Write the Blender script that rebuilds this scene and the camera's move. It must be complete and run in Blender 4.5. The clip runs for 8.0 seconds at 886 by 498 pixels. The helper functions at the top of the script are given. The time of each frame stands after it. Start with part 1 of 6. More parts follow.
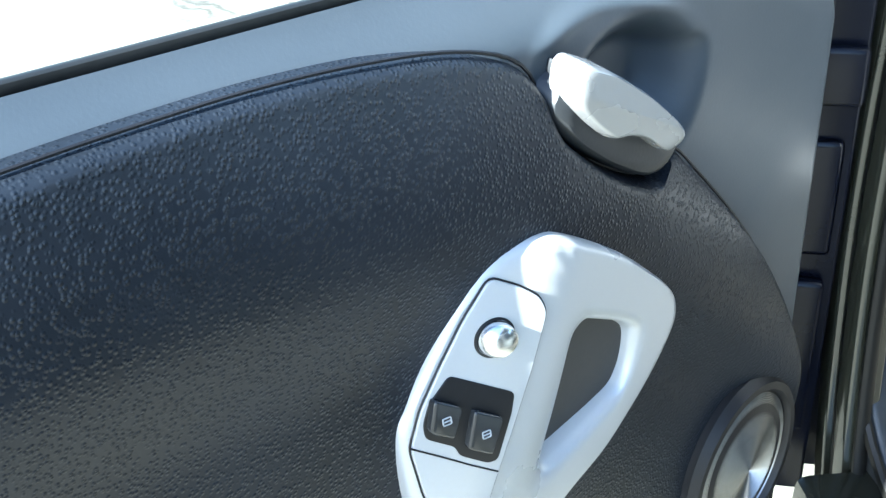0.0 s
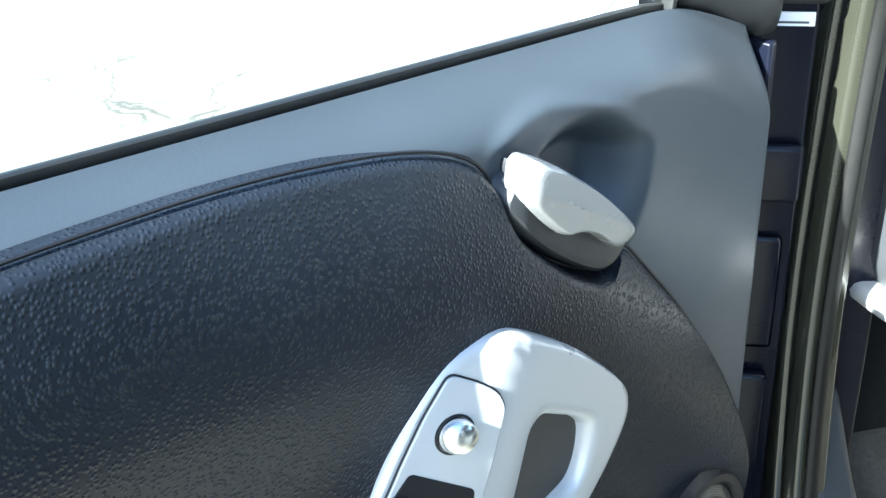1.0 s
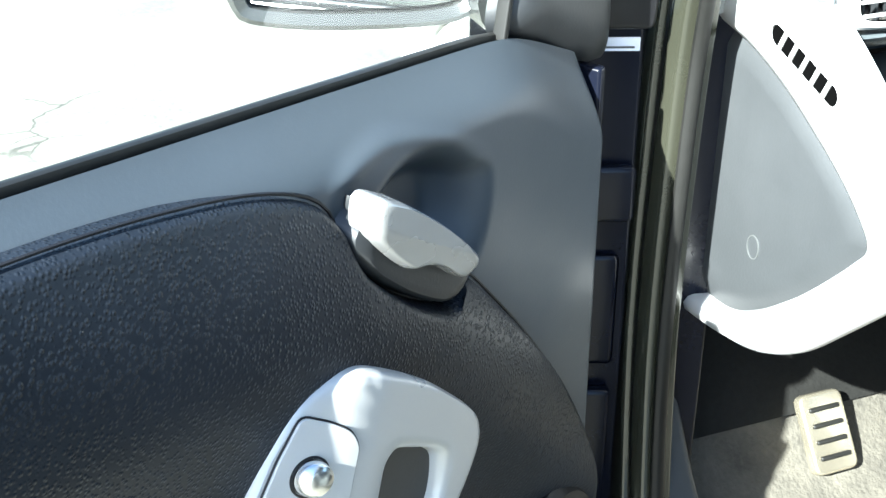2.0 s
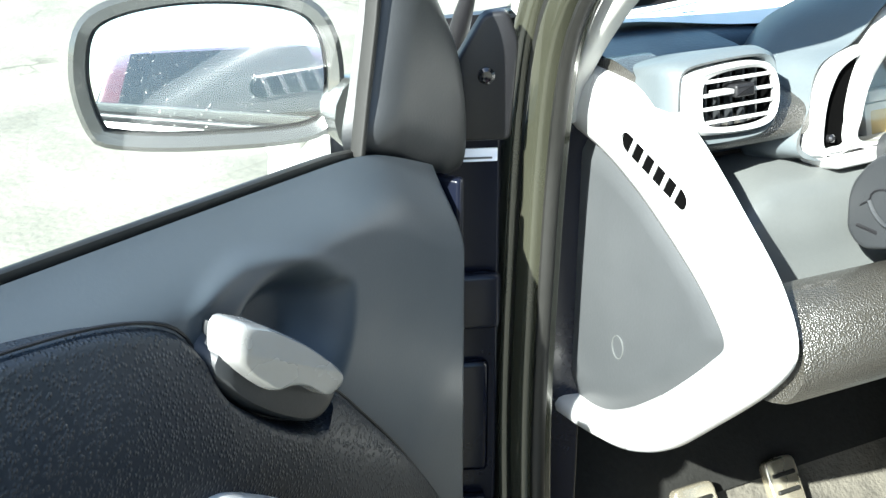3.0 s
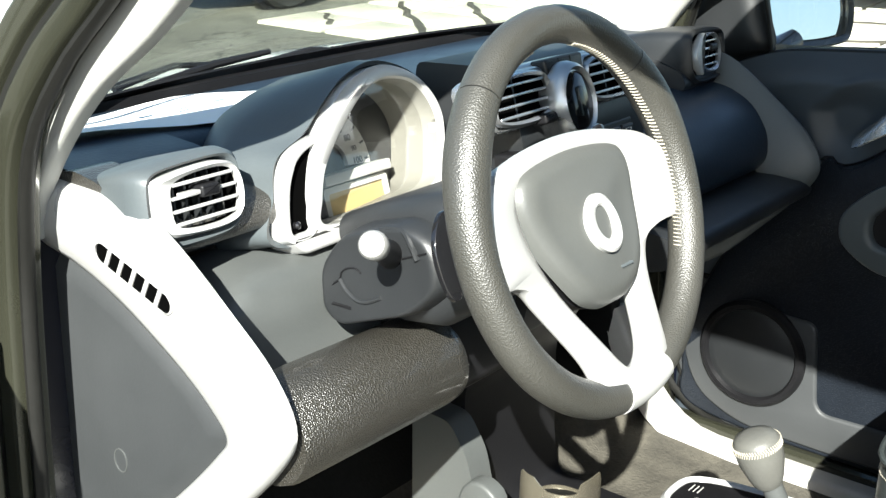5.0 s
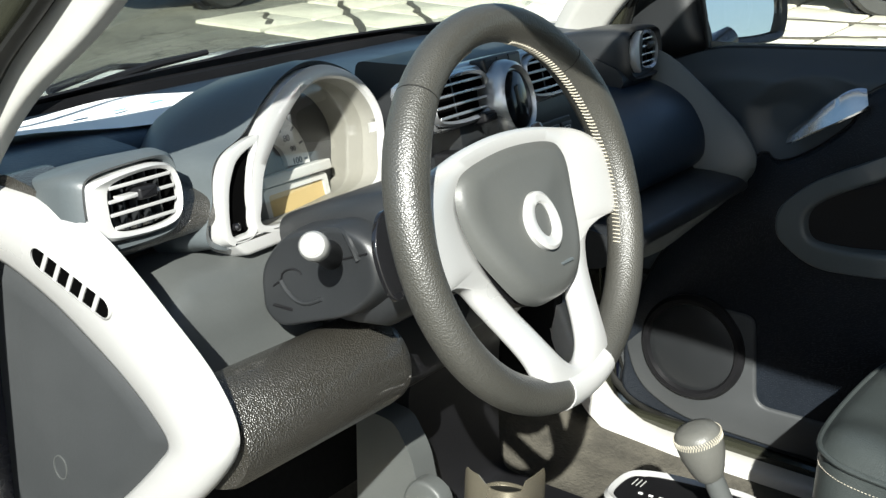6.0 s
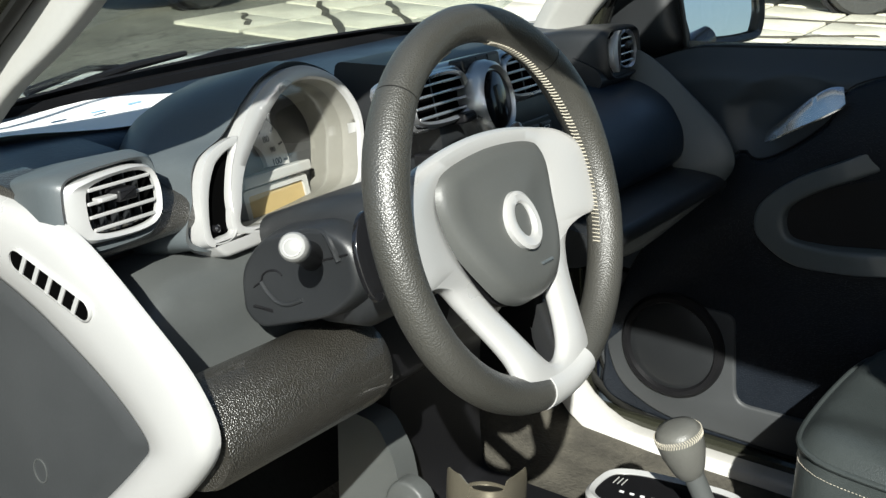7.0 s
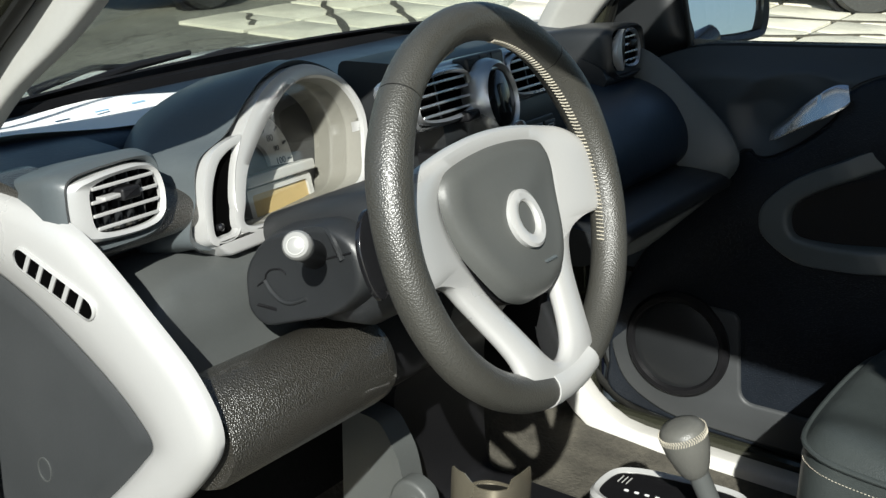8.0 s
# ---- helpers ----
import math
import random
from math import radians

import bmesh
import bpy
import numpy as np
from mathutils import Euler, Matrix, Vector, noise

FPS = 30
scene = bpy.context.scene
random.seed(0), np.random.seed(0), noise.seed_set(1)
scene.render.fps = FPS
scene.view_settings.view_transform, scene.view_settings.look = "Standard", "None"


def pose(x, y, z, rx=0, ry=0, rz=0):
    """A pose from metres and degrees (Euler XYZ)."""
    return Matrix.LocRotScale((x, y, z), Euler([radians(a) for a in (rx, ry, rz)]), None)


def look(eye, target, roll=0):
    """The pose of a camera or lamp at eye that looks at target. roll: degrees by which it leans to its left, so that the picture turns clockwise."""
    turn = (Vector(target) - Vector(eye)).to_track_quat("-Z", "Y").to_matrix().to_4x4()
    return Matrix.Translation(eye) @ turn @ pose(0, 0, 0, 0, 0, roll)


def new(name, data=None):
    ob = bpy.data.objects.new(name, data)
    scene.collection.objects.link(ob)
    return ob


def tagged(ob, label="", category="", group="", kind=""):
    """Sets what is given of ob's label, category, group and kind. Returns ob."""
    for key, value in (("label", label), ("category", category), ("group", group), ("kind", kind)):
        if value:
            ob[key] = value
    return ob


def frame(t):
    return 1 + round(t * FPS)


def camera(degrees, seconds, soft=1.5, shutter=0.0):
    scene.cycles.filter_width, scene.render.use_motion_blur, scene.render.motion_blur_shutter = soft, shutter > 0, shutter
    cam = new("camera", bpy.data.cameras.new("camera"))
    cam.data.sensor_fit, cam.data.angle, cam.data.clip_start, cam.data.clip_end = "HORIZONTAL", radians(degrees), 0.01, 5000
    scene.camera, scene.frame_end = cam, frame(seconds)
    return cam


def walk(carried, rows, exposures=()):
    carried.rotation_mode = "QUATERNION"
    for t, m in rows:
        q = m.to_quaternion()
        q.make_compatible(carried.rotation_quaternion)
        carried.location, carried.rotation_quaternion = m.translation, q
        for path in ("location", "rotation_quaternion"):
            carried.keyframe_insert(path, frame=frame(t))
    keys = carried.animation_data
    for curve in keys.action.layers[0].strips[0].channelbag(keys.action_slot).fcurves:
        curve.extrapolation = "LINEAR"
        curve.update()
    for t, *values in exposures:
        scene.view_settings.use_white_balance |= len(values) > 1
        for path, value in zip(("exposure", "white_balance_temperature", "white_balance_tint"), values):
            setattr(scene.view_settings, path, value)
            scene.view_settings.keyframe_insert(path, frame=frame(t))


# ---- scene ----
cam = camera(39.94, 8.0, soft=1.4)
PATH = [
    (0, -1.1912, -0.5299, 1.2382, 56.187, 2.739, -9.259),
    (0.5, -1.2005, -0.5378, 1.2241, 58.444, 2.072, -11.046),
    (1, -1.2103, -0.5334, 1.2411, 60.777, 1.766, -12.544),
    (1.5, -1.2175, -0.5191, 1.2493, 59.934, 0.666, -16.976),
    (2.8, -1.2012, -0.5305, 1.2544, 65.548, 0.392, -24.993),
    (3, -1.1997, -0.5279, 1.2628, 66.090, 0.078, -26.555),
    (3.5, -1.1991, -0.5233, 1.2772, 67.287, -0.897, -33.614),
    (4, -1.2043, -0.5290, 1.2717, 68.767, -1.076, -41.347),
    (4.5, -1.2040, -0.5302, 1.2775, 70.119, -1.355, -47.157),
    (5, -1.2047, -0.5359, 1.2771, 70.550, -1.216, -51.697),
    (6.5, -1.2033, -0.5385, 1.2783, 70.542, -1.343, -54.876),
    (7, -1.2044, -0.5388, 1.2784, 70.580, -1.319, -55.445),
    (7.5, -1.2040, -0.5391, 1.2774, 70.573, -1.277, -55.280),
    (8, -1.2035, -0.5399, 1.2768, 70.572, -1.160, -55.245),
]
walk(cam, [(r[0], pose(*r[1:])) for r in PATH],
     exposures=[(0.0, 3.55, 5650, 2), (3.0, 2.85, 6150, 3), (4.5, 2.30, 6400, 5), (5.2, 1.76, 6450, 6), (6.4, 1.16, 6400, 6), (8.0, 0.74, 6400, 6)])

# ---- world and sun ----
TO_SUN = Vector((-0.718, -0.4145, 0.559)).normalized()
world = bpy.data.worlds.new("sky")
scene.world = world
world.use_nodes = True
wn = world.node_tree.nodes
sky = wn.new("ShaderNodeTexSky")
sky.sky_type, sky.sun_disc = "NISHITA", False
sky.ozone_density = 2.5
sky.sun_elevation = math.asin(TO_SUN.z)
sky.sun_rotation = math.atan2(TO_SUN.x, TO_SUN.y)
wn["Background"].inputs["Strength"].default_value = 0.072
world.node_tree.links.new(sky.outputs[0], wn["Background"].inputs["Color"])
sun = new("sun", bpy.data.lights.new("sun", "SUN"))
sun.data.energy, sun.data.angle, sun.data.color = 5.0, radians(0.53), (1.0, 0.97, 0.91)
sun.matrix_world = look(TO_SUN * 20, (0, 0, 0))


# ---- materials ----
def material(name, color, rough=0.5, metal=0.0, grain=0.0, grain_size=0.002, blotch=0.12, blotch_size=0.15,
             cells=False, coat=0.0, spec=0.5, dot_size=0.85):
    """A surface with fine relief (grain: bump height in metres) and slow blotches of wear and dust in colour and gloss."""
    m = bpy.data.materials.new(name)
    m.use_nodes = True
    nt, n = m.node_tree, m.node_tree.nodes
    b = n["Principled BSDF"]
    b.inputs["Metallic"].default_value = metal
    b.inputs["Specular IOR Level"].default_value = spec
    b.inputs["Coat Weight"].default_value = coat
    co = n.new("ShaderNodeTexCoord")
    slow = n.new("ShaderNodeTexNoise")
    slow.inputs["Scale"].default_value, slow.inputs["Detail"].default_value = 1 / blotch_size, 5
    nt.links.new(co.outputs["Object"], slow.inputs["Vector"])
    fine = n.new("ShaderNodeTexNoise")
    fine.inputs["Scale"].default_value, fine.inputs["Detail"].default_value = 0.35 / max(grain_size, 1e-4), 3
    nt.links.new(co.outputs["Object"], fine.inputs["Vector"])
    mixn = n.new("ShaderNodeMath")
    mixn.operation = "MULTIPLY_ADD"
    nt.links.new(fine.outputs["Fac"], mixn.inputs[0])
    mixn.inputs[1].default_value = 0.35
    nt.links.new(slow.outputs["Fac"], mixn.inputs[2])
    ramp = n.new("ShaderNodeMapRange")
    ramp.inputs["From Min"].default_value, ramp.inputs["From Max"].default_value = 0.45, 0.9
    ramp.inputs["To Min"].default_value, ramp.inputs["To Max"].default_value = 1 - blotch, 1 + blotch
    nt.links.new(mixn.outputs[0], ramp.inputs["Value"])
    tint = n.new("ShaderNodeMix")
    tint.data_type, tint.blend_type = "RGBA", "MULTIPLY"
    tint.inputs["Factor"].default_value = 1.0
    tint.inputs[6].default_value = (*color, 1)
    nt.links.new(ramp.outputs[0], tint.inputs[7])
    nt.links.new(tint.outputs[2], b.inputs["Base Color"])
    rr = n.new("ShaderNodeMapRange")
    rr.inputs["From Min"].default_value, rr.inputs["From Max"].default_value = 0.35, 0.7
    rr.inputs["To Min"].default_value, rr.inputs["To Max"].default_value = max(rough * 0.82, 0.004), min(rough * 1.22, 1)
    nt.links.new(slow.outputs["Fac"], rr.inputs["Value"])
    nt.links.new(rr.outputs[0], b.inputs["Roughness"])
    if grain > 0:
        if cells:
            tex = n.new("ShaderNodeTexVoronoi")
            tex.feature = "F1"
            tex.inputs["Scale"].default_value = 1 / grain_size
            dot = n.new("ShaderNodeMapRange")
            dot.interpolation_type = "SMOOTHSTEP"
            dot.inputs["From Min"].default_value, dot.inputs["From Max"].default_value = 0.0, dot_size
            dot.inputs["To Min"].default_value, dot.inputs["To Max"].default_value = 1.0, 0.0
            nt.links.new(tex.outputs["Distance"], dot.inputs["Value"])
            height = dot.outputs[0]
        else:
            tex = n.new("ShaderNodeTexNoise")
            tex.inputs["Scale"].default_value, tex.inputs["Detail"].default_value = 0.5 / grain_size, 2
            height = tex.outputs["Fac"]
        nt.links.new(co.outputs["Object"], tex.inputs["Vector"])
        bump = n.new("ShaderNodeBump")
        bump.inputs["Strength"].default_value, bump.inputs["Distance"].default_value = 1.0, grain
        nt.links.new(height, bump.inputs["Height"])
        nt.links.new(bump.outputs[0], b.inputs["Normal"])
    return m


def see_through(name, color=(0.94, 0.97, 0.95), gloss=1.0, dust=0.0):
    """Thin clear glass: light passes straight, a weak reflection on top and a film of dust."""
    m = bpy.data.materials.new(name)
    m.use_nodes = True
    nt, n = m.node_tree, m.node_tree.nodes
    n.remove(n["Principled BSDF"])
    clear, shine, lw, power, scale, mix = (n.new("ShaderNode" + k) for k in ("BsdfTransparent", "BsdfGlossy", "LayerWeight", "Math", "Math", "MixShader"))
    clear.inputs["Color"].default_value = (*color, 1)
    shine.inputs["Roughness"].default_value = 0.02
    shine.inputs["Color"].default_value = (gloss, gloss, gloss, 1)
    lw.inputs["Blend"].default_value = 0.5
    power.operation, scale.operation = "POWER", "MULTIPLY_ADD"
    power.inputs[1].default_value = 5.0
    scale.inputs[1].default_value, scale.inputs[2].default_value = 0.8, 0.05
    nt.links.new(lw.outputs["Facing"], power.inputs[0])
    nt.links.new(power.outputs[0], scale.inputs[0])
    nt.links.new(scale.outputs[0], mix.inputs[0])
    nt.links.new(clear.outputs[0], mix.inputs[1])
    nt.links.new(shine.outputs[0], mix.inputs[2])
    film_of_dust, blend = n.new("ShaderNodeBsdfDiffuse"), n.new("ShaderNodeMixShader")
    film_of_dust.inputs["Color"].default_value = (0.60, 0.60, 0.56, 1)
    blend.inputs[0].default_value = dust
    nt.links.new(mix.outputs[0], blend.inputs[1])
    nt.links.new(film_of_dust.outputs[0], blend.inputs[2])
    nt.links.new(blend.outputs[0], n["Material Output"].inputs["Surface"])
    return m


CHARCOAL = material("charcoal_plastic", (0.017, 0.0185, 0.020), 0.45, grain=0.00012, grain_size=0.0016, blotch=0.10)
DOOR_SKIN = material("door_plastic", (0.042, 0.052, 0.062), 0.42, grain=0.00006, grain_size=0.0012, blotch=0.05, spec=0.35)
SOFT = material("textured_soft_vinyl", (0.0095, 0.0122, 0.0168), 0.36, grain=0.00050, grain_size=0.0031, blotch=0.25, cells=True, spec=0.22, dot_size=0.60)
# the blue of skylit shade is mixed into this dark base colour
DASH_TOP = material("dash_foam_skin", (0.011, 0.020, 0.033), 0.42, grain=0.00025, grain_size=0.0022, blotch=0.12)
GREY = material("grey_plastic", (0.072, 0.077, 0.075), 0.48, grain=0.00012, grain_size=0.0016, blotch=0.06)
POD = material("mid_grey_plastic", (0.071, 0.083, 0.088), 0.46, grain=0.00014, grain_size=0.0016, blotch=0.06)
GRAIN = material("coarse_grained_plastic", (0.030, 0.028, 0.023), 0.34, grain=0.00080, grain_size=0.0018, blotch=0.12, cells=True, spec=1.0, coat=0.35)
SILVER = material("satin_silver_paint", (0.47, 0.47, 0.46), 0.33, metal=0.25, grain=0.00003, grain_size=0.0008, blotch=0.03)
SILVER_METAL = material("brushed_silver_metal", (0.50, 0.51, 0.52), 0.30, metal=0.85, blotch=0.04)
CHROME = material("satin_chrome", (0.80, 0.80, 0.79), 0.24, metal=1.0, blotch=0.04)
LEVER = material("satin_silver_lever", (0.31, 0.31, 0.30), 0.27, metal=0.45, blotch=0.03)
POCKET = material("brown_grey_pocket", (0.040, 0.037, 0.033), 0.6, grain=0.0001, grain_size=0.002)
SWITCH = material("dark_switch", (0.022, 0.023, 0.024), 0.14, blotch=0.05)
GRILLE = material("speaker_mesh_metal", (0.26, 0.26, 0.25), 0.32, metal=0.8, blotch=0.1)
BRIGHT = material("polished_chrome", (0.85, 0.84, 0.82), 0.08, metal=1.0, blotch=0.03)
BLACK = material("black_plastic", (0.008, 0.008, 0.009), 0.45, grain=0.00008, grain_size=0.002, blotch=0.2, spec=0.3)
PIANO = material("gloss_black_plastic", (0.010, 0.010, 0.011), 0.12, blotch=0.2, coat=0.4)
# near-black that puts deep shade into the colour of vents and openings
RECESS_SHADE = material("recess_shade_black", (0.002, 0.002, 0.002), 1.0, blotch=0.1, spec=0.0)
RUBBER = material("rubber_seal", (0.009, 0.009, 0.008), 0.5, grain=0.0001, grain_size=0.003, blotch=0.25, spec=0.25)
LEATHER = material("wheel_leather", (0.043, 0.042, 0.036), 0.43, grain=0.00028, grain_size=0.0017, blotch=0.10, cells=True, spec=0.9)
LEATHER_S = material("seat_leather", (0.040, 0.047, 0.046), 0.40, grain=0.00020, grain_size=0.0022, blotch=0.15, cells=True)
PALE_WALL = material("pale_beige_plastic", (0.20, 0.195, 0.17), 0.5, grain=0.0001, grain_size=0.0016, blotch=0.06)
KNOB = material("grey_knob_leather", (0.105, 0.105, 0.095), 0.42, grain=0.00016, grain_size=0.0016, blotch=0.12, cells=True)
AIRBAG = material("airbag_cover", (0.075, 0.078, 0.074), 0.50, grain=0.00014, grain_size=0.0016, blotch=0.06)
THREAD = material("cream_thread", (0.40, 0.37, 0.30), 0.8, blotch=0.2, blotch_size=0.01)
CARPET = material("grey_brown_carpet", (0.062, 0.057, 0.045), 0.95, grain=0.0025, grain_size=0.0030, blotch=0.45, blotch_size=0.06)
FRAME_PAINT = material("olive_grey_paint", (0.036, 0.037, 0.026), 0.22, metal=0.35, grain=0.00002, grain_size=0.0006, blotch=0.08, coat=0.6)
BODY_PAINT = material("silver_white_paint", (0.66, 0.66, 0.63), 0.30, metal=0.2, blotch=0.03, coat=0.7)
DARK_PAINT = material("dark_navy_paint", (0.004, 0.005, 0.010), 0.22, blotch=0.1, spec=0.2)
TRIM_LIGHT = material("pale_grey_pillar_trim", (0.34, 0.34, 0.32), 0.6, grain=0.0001, grain_size=0.0018, blotch=0.05)
SILL = material("pale_sill_plastic", (0.58, 0.57, 0.54), 0.5, grain=0.0001, grain_size=0.0018, blotch=0.08)
LABEL_W = material("white_sticker", (0.72, 0.74, 0.80), 0.4, blotch=0.05)
PAPER = material("white_paper", (0.82, 0.82, 0.80), 0.75, blotch=0.03)
INK = material("blue_print", (0.24, 0.45, 0.62), 0.7, blotch=0.1)
INK_DARK = material("grey_print", (0.06, 0.062, 0.066), 0.7, blotch=0.1)
DIAL = material("dial_face", (0.42, 0.42, 0.40), 0.55, blotch=0.05)
DIAL_DARK = material("dial_dark", (0.045, 0.046, 0.046), 0.4, blotch=0.1)
LCD = material("amber_display", (0.42, 0.32, 0.15), 0.25, blotch=0.1)
ICON_DIM = material("faint_print", (0.40, 0.41, 0.42), 0.5, blotch=0.02)
# darkened copy of GREY for shaded panels; also the end cap's own tone
DARK_AND_SHADE_GREY = material("dark_and_shade_grey_plastic", (0.040, 0.043, 0.045), 0.5, grain=0.00012, grain_size=0.0016, blotch=0.08)
ICON = material("white_print", (0.70, 0.70, 0.70), 0.5, blotch=0.02)
CAP = material("pale_stalk_plastic", (0.26, 0.26, 0.25), 0.3, blotch=0.03)
CHAMPAGNE = material("champagne_metal", (0.55, 0.50, 0.38), 0.25, metal=0.85, blotch=0.08)
MIRROR = material("mirror_silver", (0.80, 0.83, 0.84), 0.01, metal=1.0, blotch=0.03)


def dusty_mirror(name):
    """Mirror glass with dried specks of dirt."""
    m = material(name, (0.80, 0.83, 0.84), 0.008, metal=1.0, blotch=0.02)
    nt, n = m.node_tree, m.node_tree.nodes
    b = n["Principled BSDF"]
    co, spots, cut, dirt, mix = (n.new("ShaderNode" + k) for k in ("TexCoord", "TexNoise", "MapRange", "BsdfDiffuse", "MixShader"))
    spots.inputs["Scale"].default_value, spots.inputs["Detail"].default_value = 420.0, 2.0
    cut.inputs["From Min"].default_value, cut.inputs["From Max"].default_value = 0.66, 0.74
    cut.inputs["To Max"].default_value = 0.55
    dirt.inputs["Color"].default_value = (0.42, 0.42, 0.40, 1)
    nt.links.new(co.outputs["Object"], spots.inputs["Vector"])
    nt.links.new(spots.outputs["Fac"], cut.inputs["Value"])
    nt.links.new(cut.outputs[0], mix.inputs[0])
    nt.links.new(b.outputs[0], mix.inputs[1])
    nt.links.new(dirt.outputs[0], mix.inputs[2])
    nt.links.new(mix.outputs[0], n["Material Output"].inputs["Surface"])
    return m


MIRROR_DUSTY = dusty_mirror("dusty_mirror_glass")
RED_PAINT = material("burgundy_paint", (0.16, 0.012, 0.018), 0.22, metal=0.2, blotch=0.06, coat=0.8)
CAR_BLACK = material("black_car_paint", (0.02, 0.018, 0.014), 0.22, blotch=0.1, coat=0.8)
DARK_GLASS = material("tinted_glass", (0.015, 0.020, 0.022), 0.06, blotch=0.1)
TYRE = material("tyre_rubber", (0.035, 0.035, 0.032), 0.8, grain=0.0006, grain_size=0.006, blotch=0.3)
ALLOY = material("alloy_wheel_metal", (0.62, 0.62, 0.60), 0.28, metal=0.9, blotch=0.05)
LINE_PAINT = material("worn_white_road_paint", (0.70, 0.69, 0.64), 0.8, blotch=0.25, blotch_size=0.08)
GLASS = see_through("clear_glass", dust=0.045)
GLASS_W = see_through("windscreen_glass", (0.87, 0.91, 0.88))
# carpet colour with the footwell's shade painted in as black
TOE_SHADE = material("shade_black_carpet", (0.012, 0.012, 0.011), 0.95, grain=0.001, grain_size=0.003, blotch=0.3, spec=0.1)
LINING = material("dark_roof_cloth", (0.06, 0.06, 0.058), 0.9, grain=0.0004, grain_size=0.003)
COVER = see_through("clear_cover", (0.95, 0.95, 0.94))


def ground_material(name, base, crack, scale, slab=False):
    """Weathered pavement: stones in it, stains, and a web of dark cracks."""
    m = material(name, base, 0.9, grain=0.004, grain_size=0.012, blotch=0.28, blotch_size=0.5)
    nt, n = m.node_tree, m.node_tree.nodes
    b = n["Principled BSDF"]
    src = b.inputs["Base Color"].links[0].from_socket
    co = n.new("ShaderNodeTexCoord")
    warp = n.new("ShaderNodeTexNoise")
    warp.inputs["Scale"].default_value, warp.inputs["Detail"].default_value = 3.0, 6
    nt.links.new(co.outputs["Object"], warp.inputs["Vector"])
    add = n.new("ShaderNodeVectorMath")
    add.operation = "MULTIPLY_ADD"
    nt.links.new(warp.outputs["Color"], add.inputs[0])
    add.inputs[1].default_value = (0.35, 0.35, 0.0)
    nt.links.new(co.outputs["Object"], add.inputs[2])
    vor = n.new("ShaderNodeTexVoronoi")
    vor.feature = "DISTANCE_TO_EDGE"
    vor.inputs["Scale"].default_value = scale
    nt.links.new(add.outputs[0], vor.inputs["Vector"])
    edge = n.new("ShaderNodeMapRange")
    edge.inputs["From Min"].default_value, edge.inputs["From Max"].default_value = 0.006, 0.03
    nt.links.new(vor.outputs["Distance"], edge.inputs["Value"])
    patch = n.new("ShaderNodeTexNoise")
    patch.inputs["Scale"].default_value = 0.9
    nt.links.new(co.outputs["Object"], patch.inputs["Vector"])
    some = n.new("ShaderNodeMapRange")
    some.inputs["From Min"].default_value, some.inputs["From Max"].default_value = 0.56, 0.62
    nt.links.new(patch.outputs["Fac"], some.inputs["Value"])
    both = n.new("ShaderNodeMath")
    both.operation = "MAXIMUM"
    nt.links.new(edge.outputs[0], both.inputs[0])
    inv = n.new("ShaderNodeMath")
    inv.operation = "SUBTRACT"
    inv.inputs[0].default_value = 1.0
    nt.links.new(some.outputs[0], inv.inputs[1])
    nt.links.new(inv.outputs[0], both.inputs[1])
    mix = n.new("ShaderNodeMix")
    mix.data_type = "RGBA"
    mix.inputs[6].default_value = (*crack, 1)
    nt.links.new(src, mix.inputs[7])
    nt.links.new(both.outputs[0], mix.inputs["Factor"])
    nt.links.new(mix.outputs[2], b.inputs["Base Color"])
    return m


ASPHALT = ground_material("old_pale_asphalt", (0.155, 0.149, 0.120), (0.05, 0.046, 0.036), 5.0)
# brown for thin cast shadows and cracks painted on the slabs
SHADOW_STRIP = material("shadow_strip_brown", (0.07, 0.062, 0.045), 0.8, grain=0.001, grain_size=0.01, blotch=0.2)
HOUSING = material("dark_mirror_housing", (0.035, 0.036, 0.034), 0.25, blotch=0.06, coat=0.5)
SLAB = material("pale_concrete_slab", (0.64, 0.60, 0.48), 0.9, grain=0.002, grain_size=0.012, blotch=0.25, blotch_size=0.6)


# ---- building helpers ----
def thing(name, label, category, at=(0, 0, 0), group="", kind=""):
    ob = new(name)
    ob.empty_display_size = 0.05
    ob.matrix_world = Matrix.Translation(at)
    ob["base"] = tuple(at)
    return tagged(ob, label, category, group, kind)


def finish(bm, name, mat, sharp=35):
    bmesh.ops.remove_doubles(bm, verts=bm.verts, dist=1e-6)
    bmesh.ops.recalc_face_normals(bm, faces=bm.faces)
    me = bpy.data.meshes.new(name)
    bm.to_mesh(me)
    bm.free()
    for p in me.polygons:
        p.use_smooth = True
    me.set_sharp_from_angle(angle=radians(sharp))
    me.materials.append(mat)
    return me


def part(name, bm, mat, parent, label="", sharp=35):
    """Links a bmesh, made in world places, as one mesh under a thing or under a part."""
    ob = new(name, finish(bm, name, mat, sharp))
    root = parent
    while root.parent:
        root = root.parent
    ob.parent = parent
    if parent == root:
        ob.matrix_parent_inverse = Matrix.Translation(root["base"]).inverted()
    if label:
        ob["label"] = label
    return ob


def solo(name, bm, mat, label, category, kind="", group="", sharp=35):
    return tagged(new(name, finish(bm, name, mat, sharp)), label, category, group, kind)


def V(*a):
    return Vector(a)


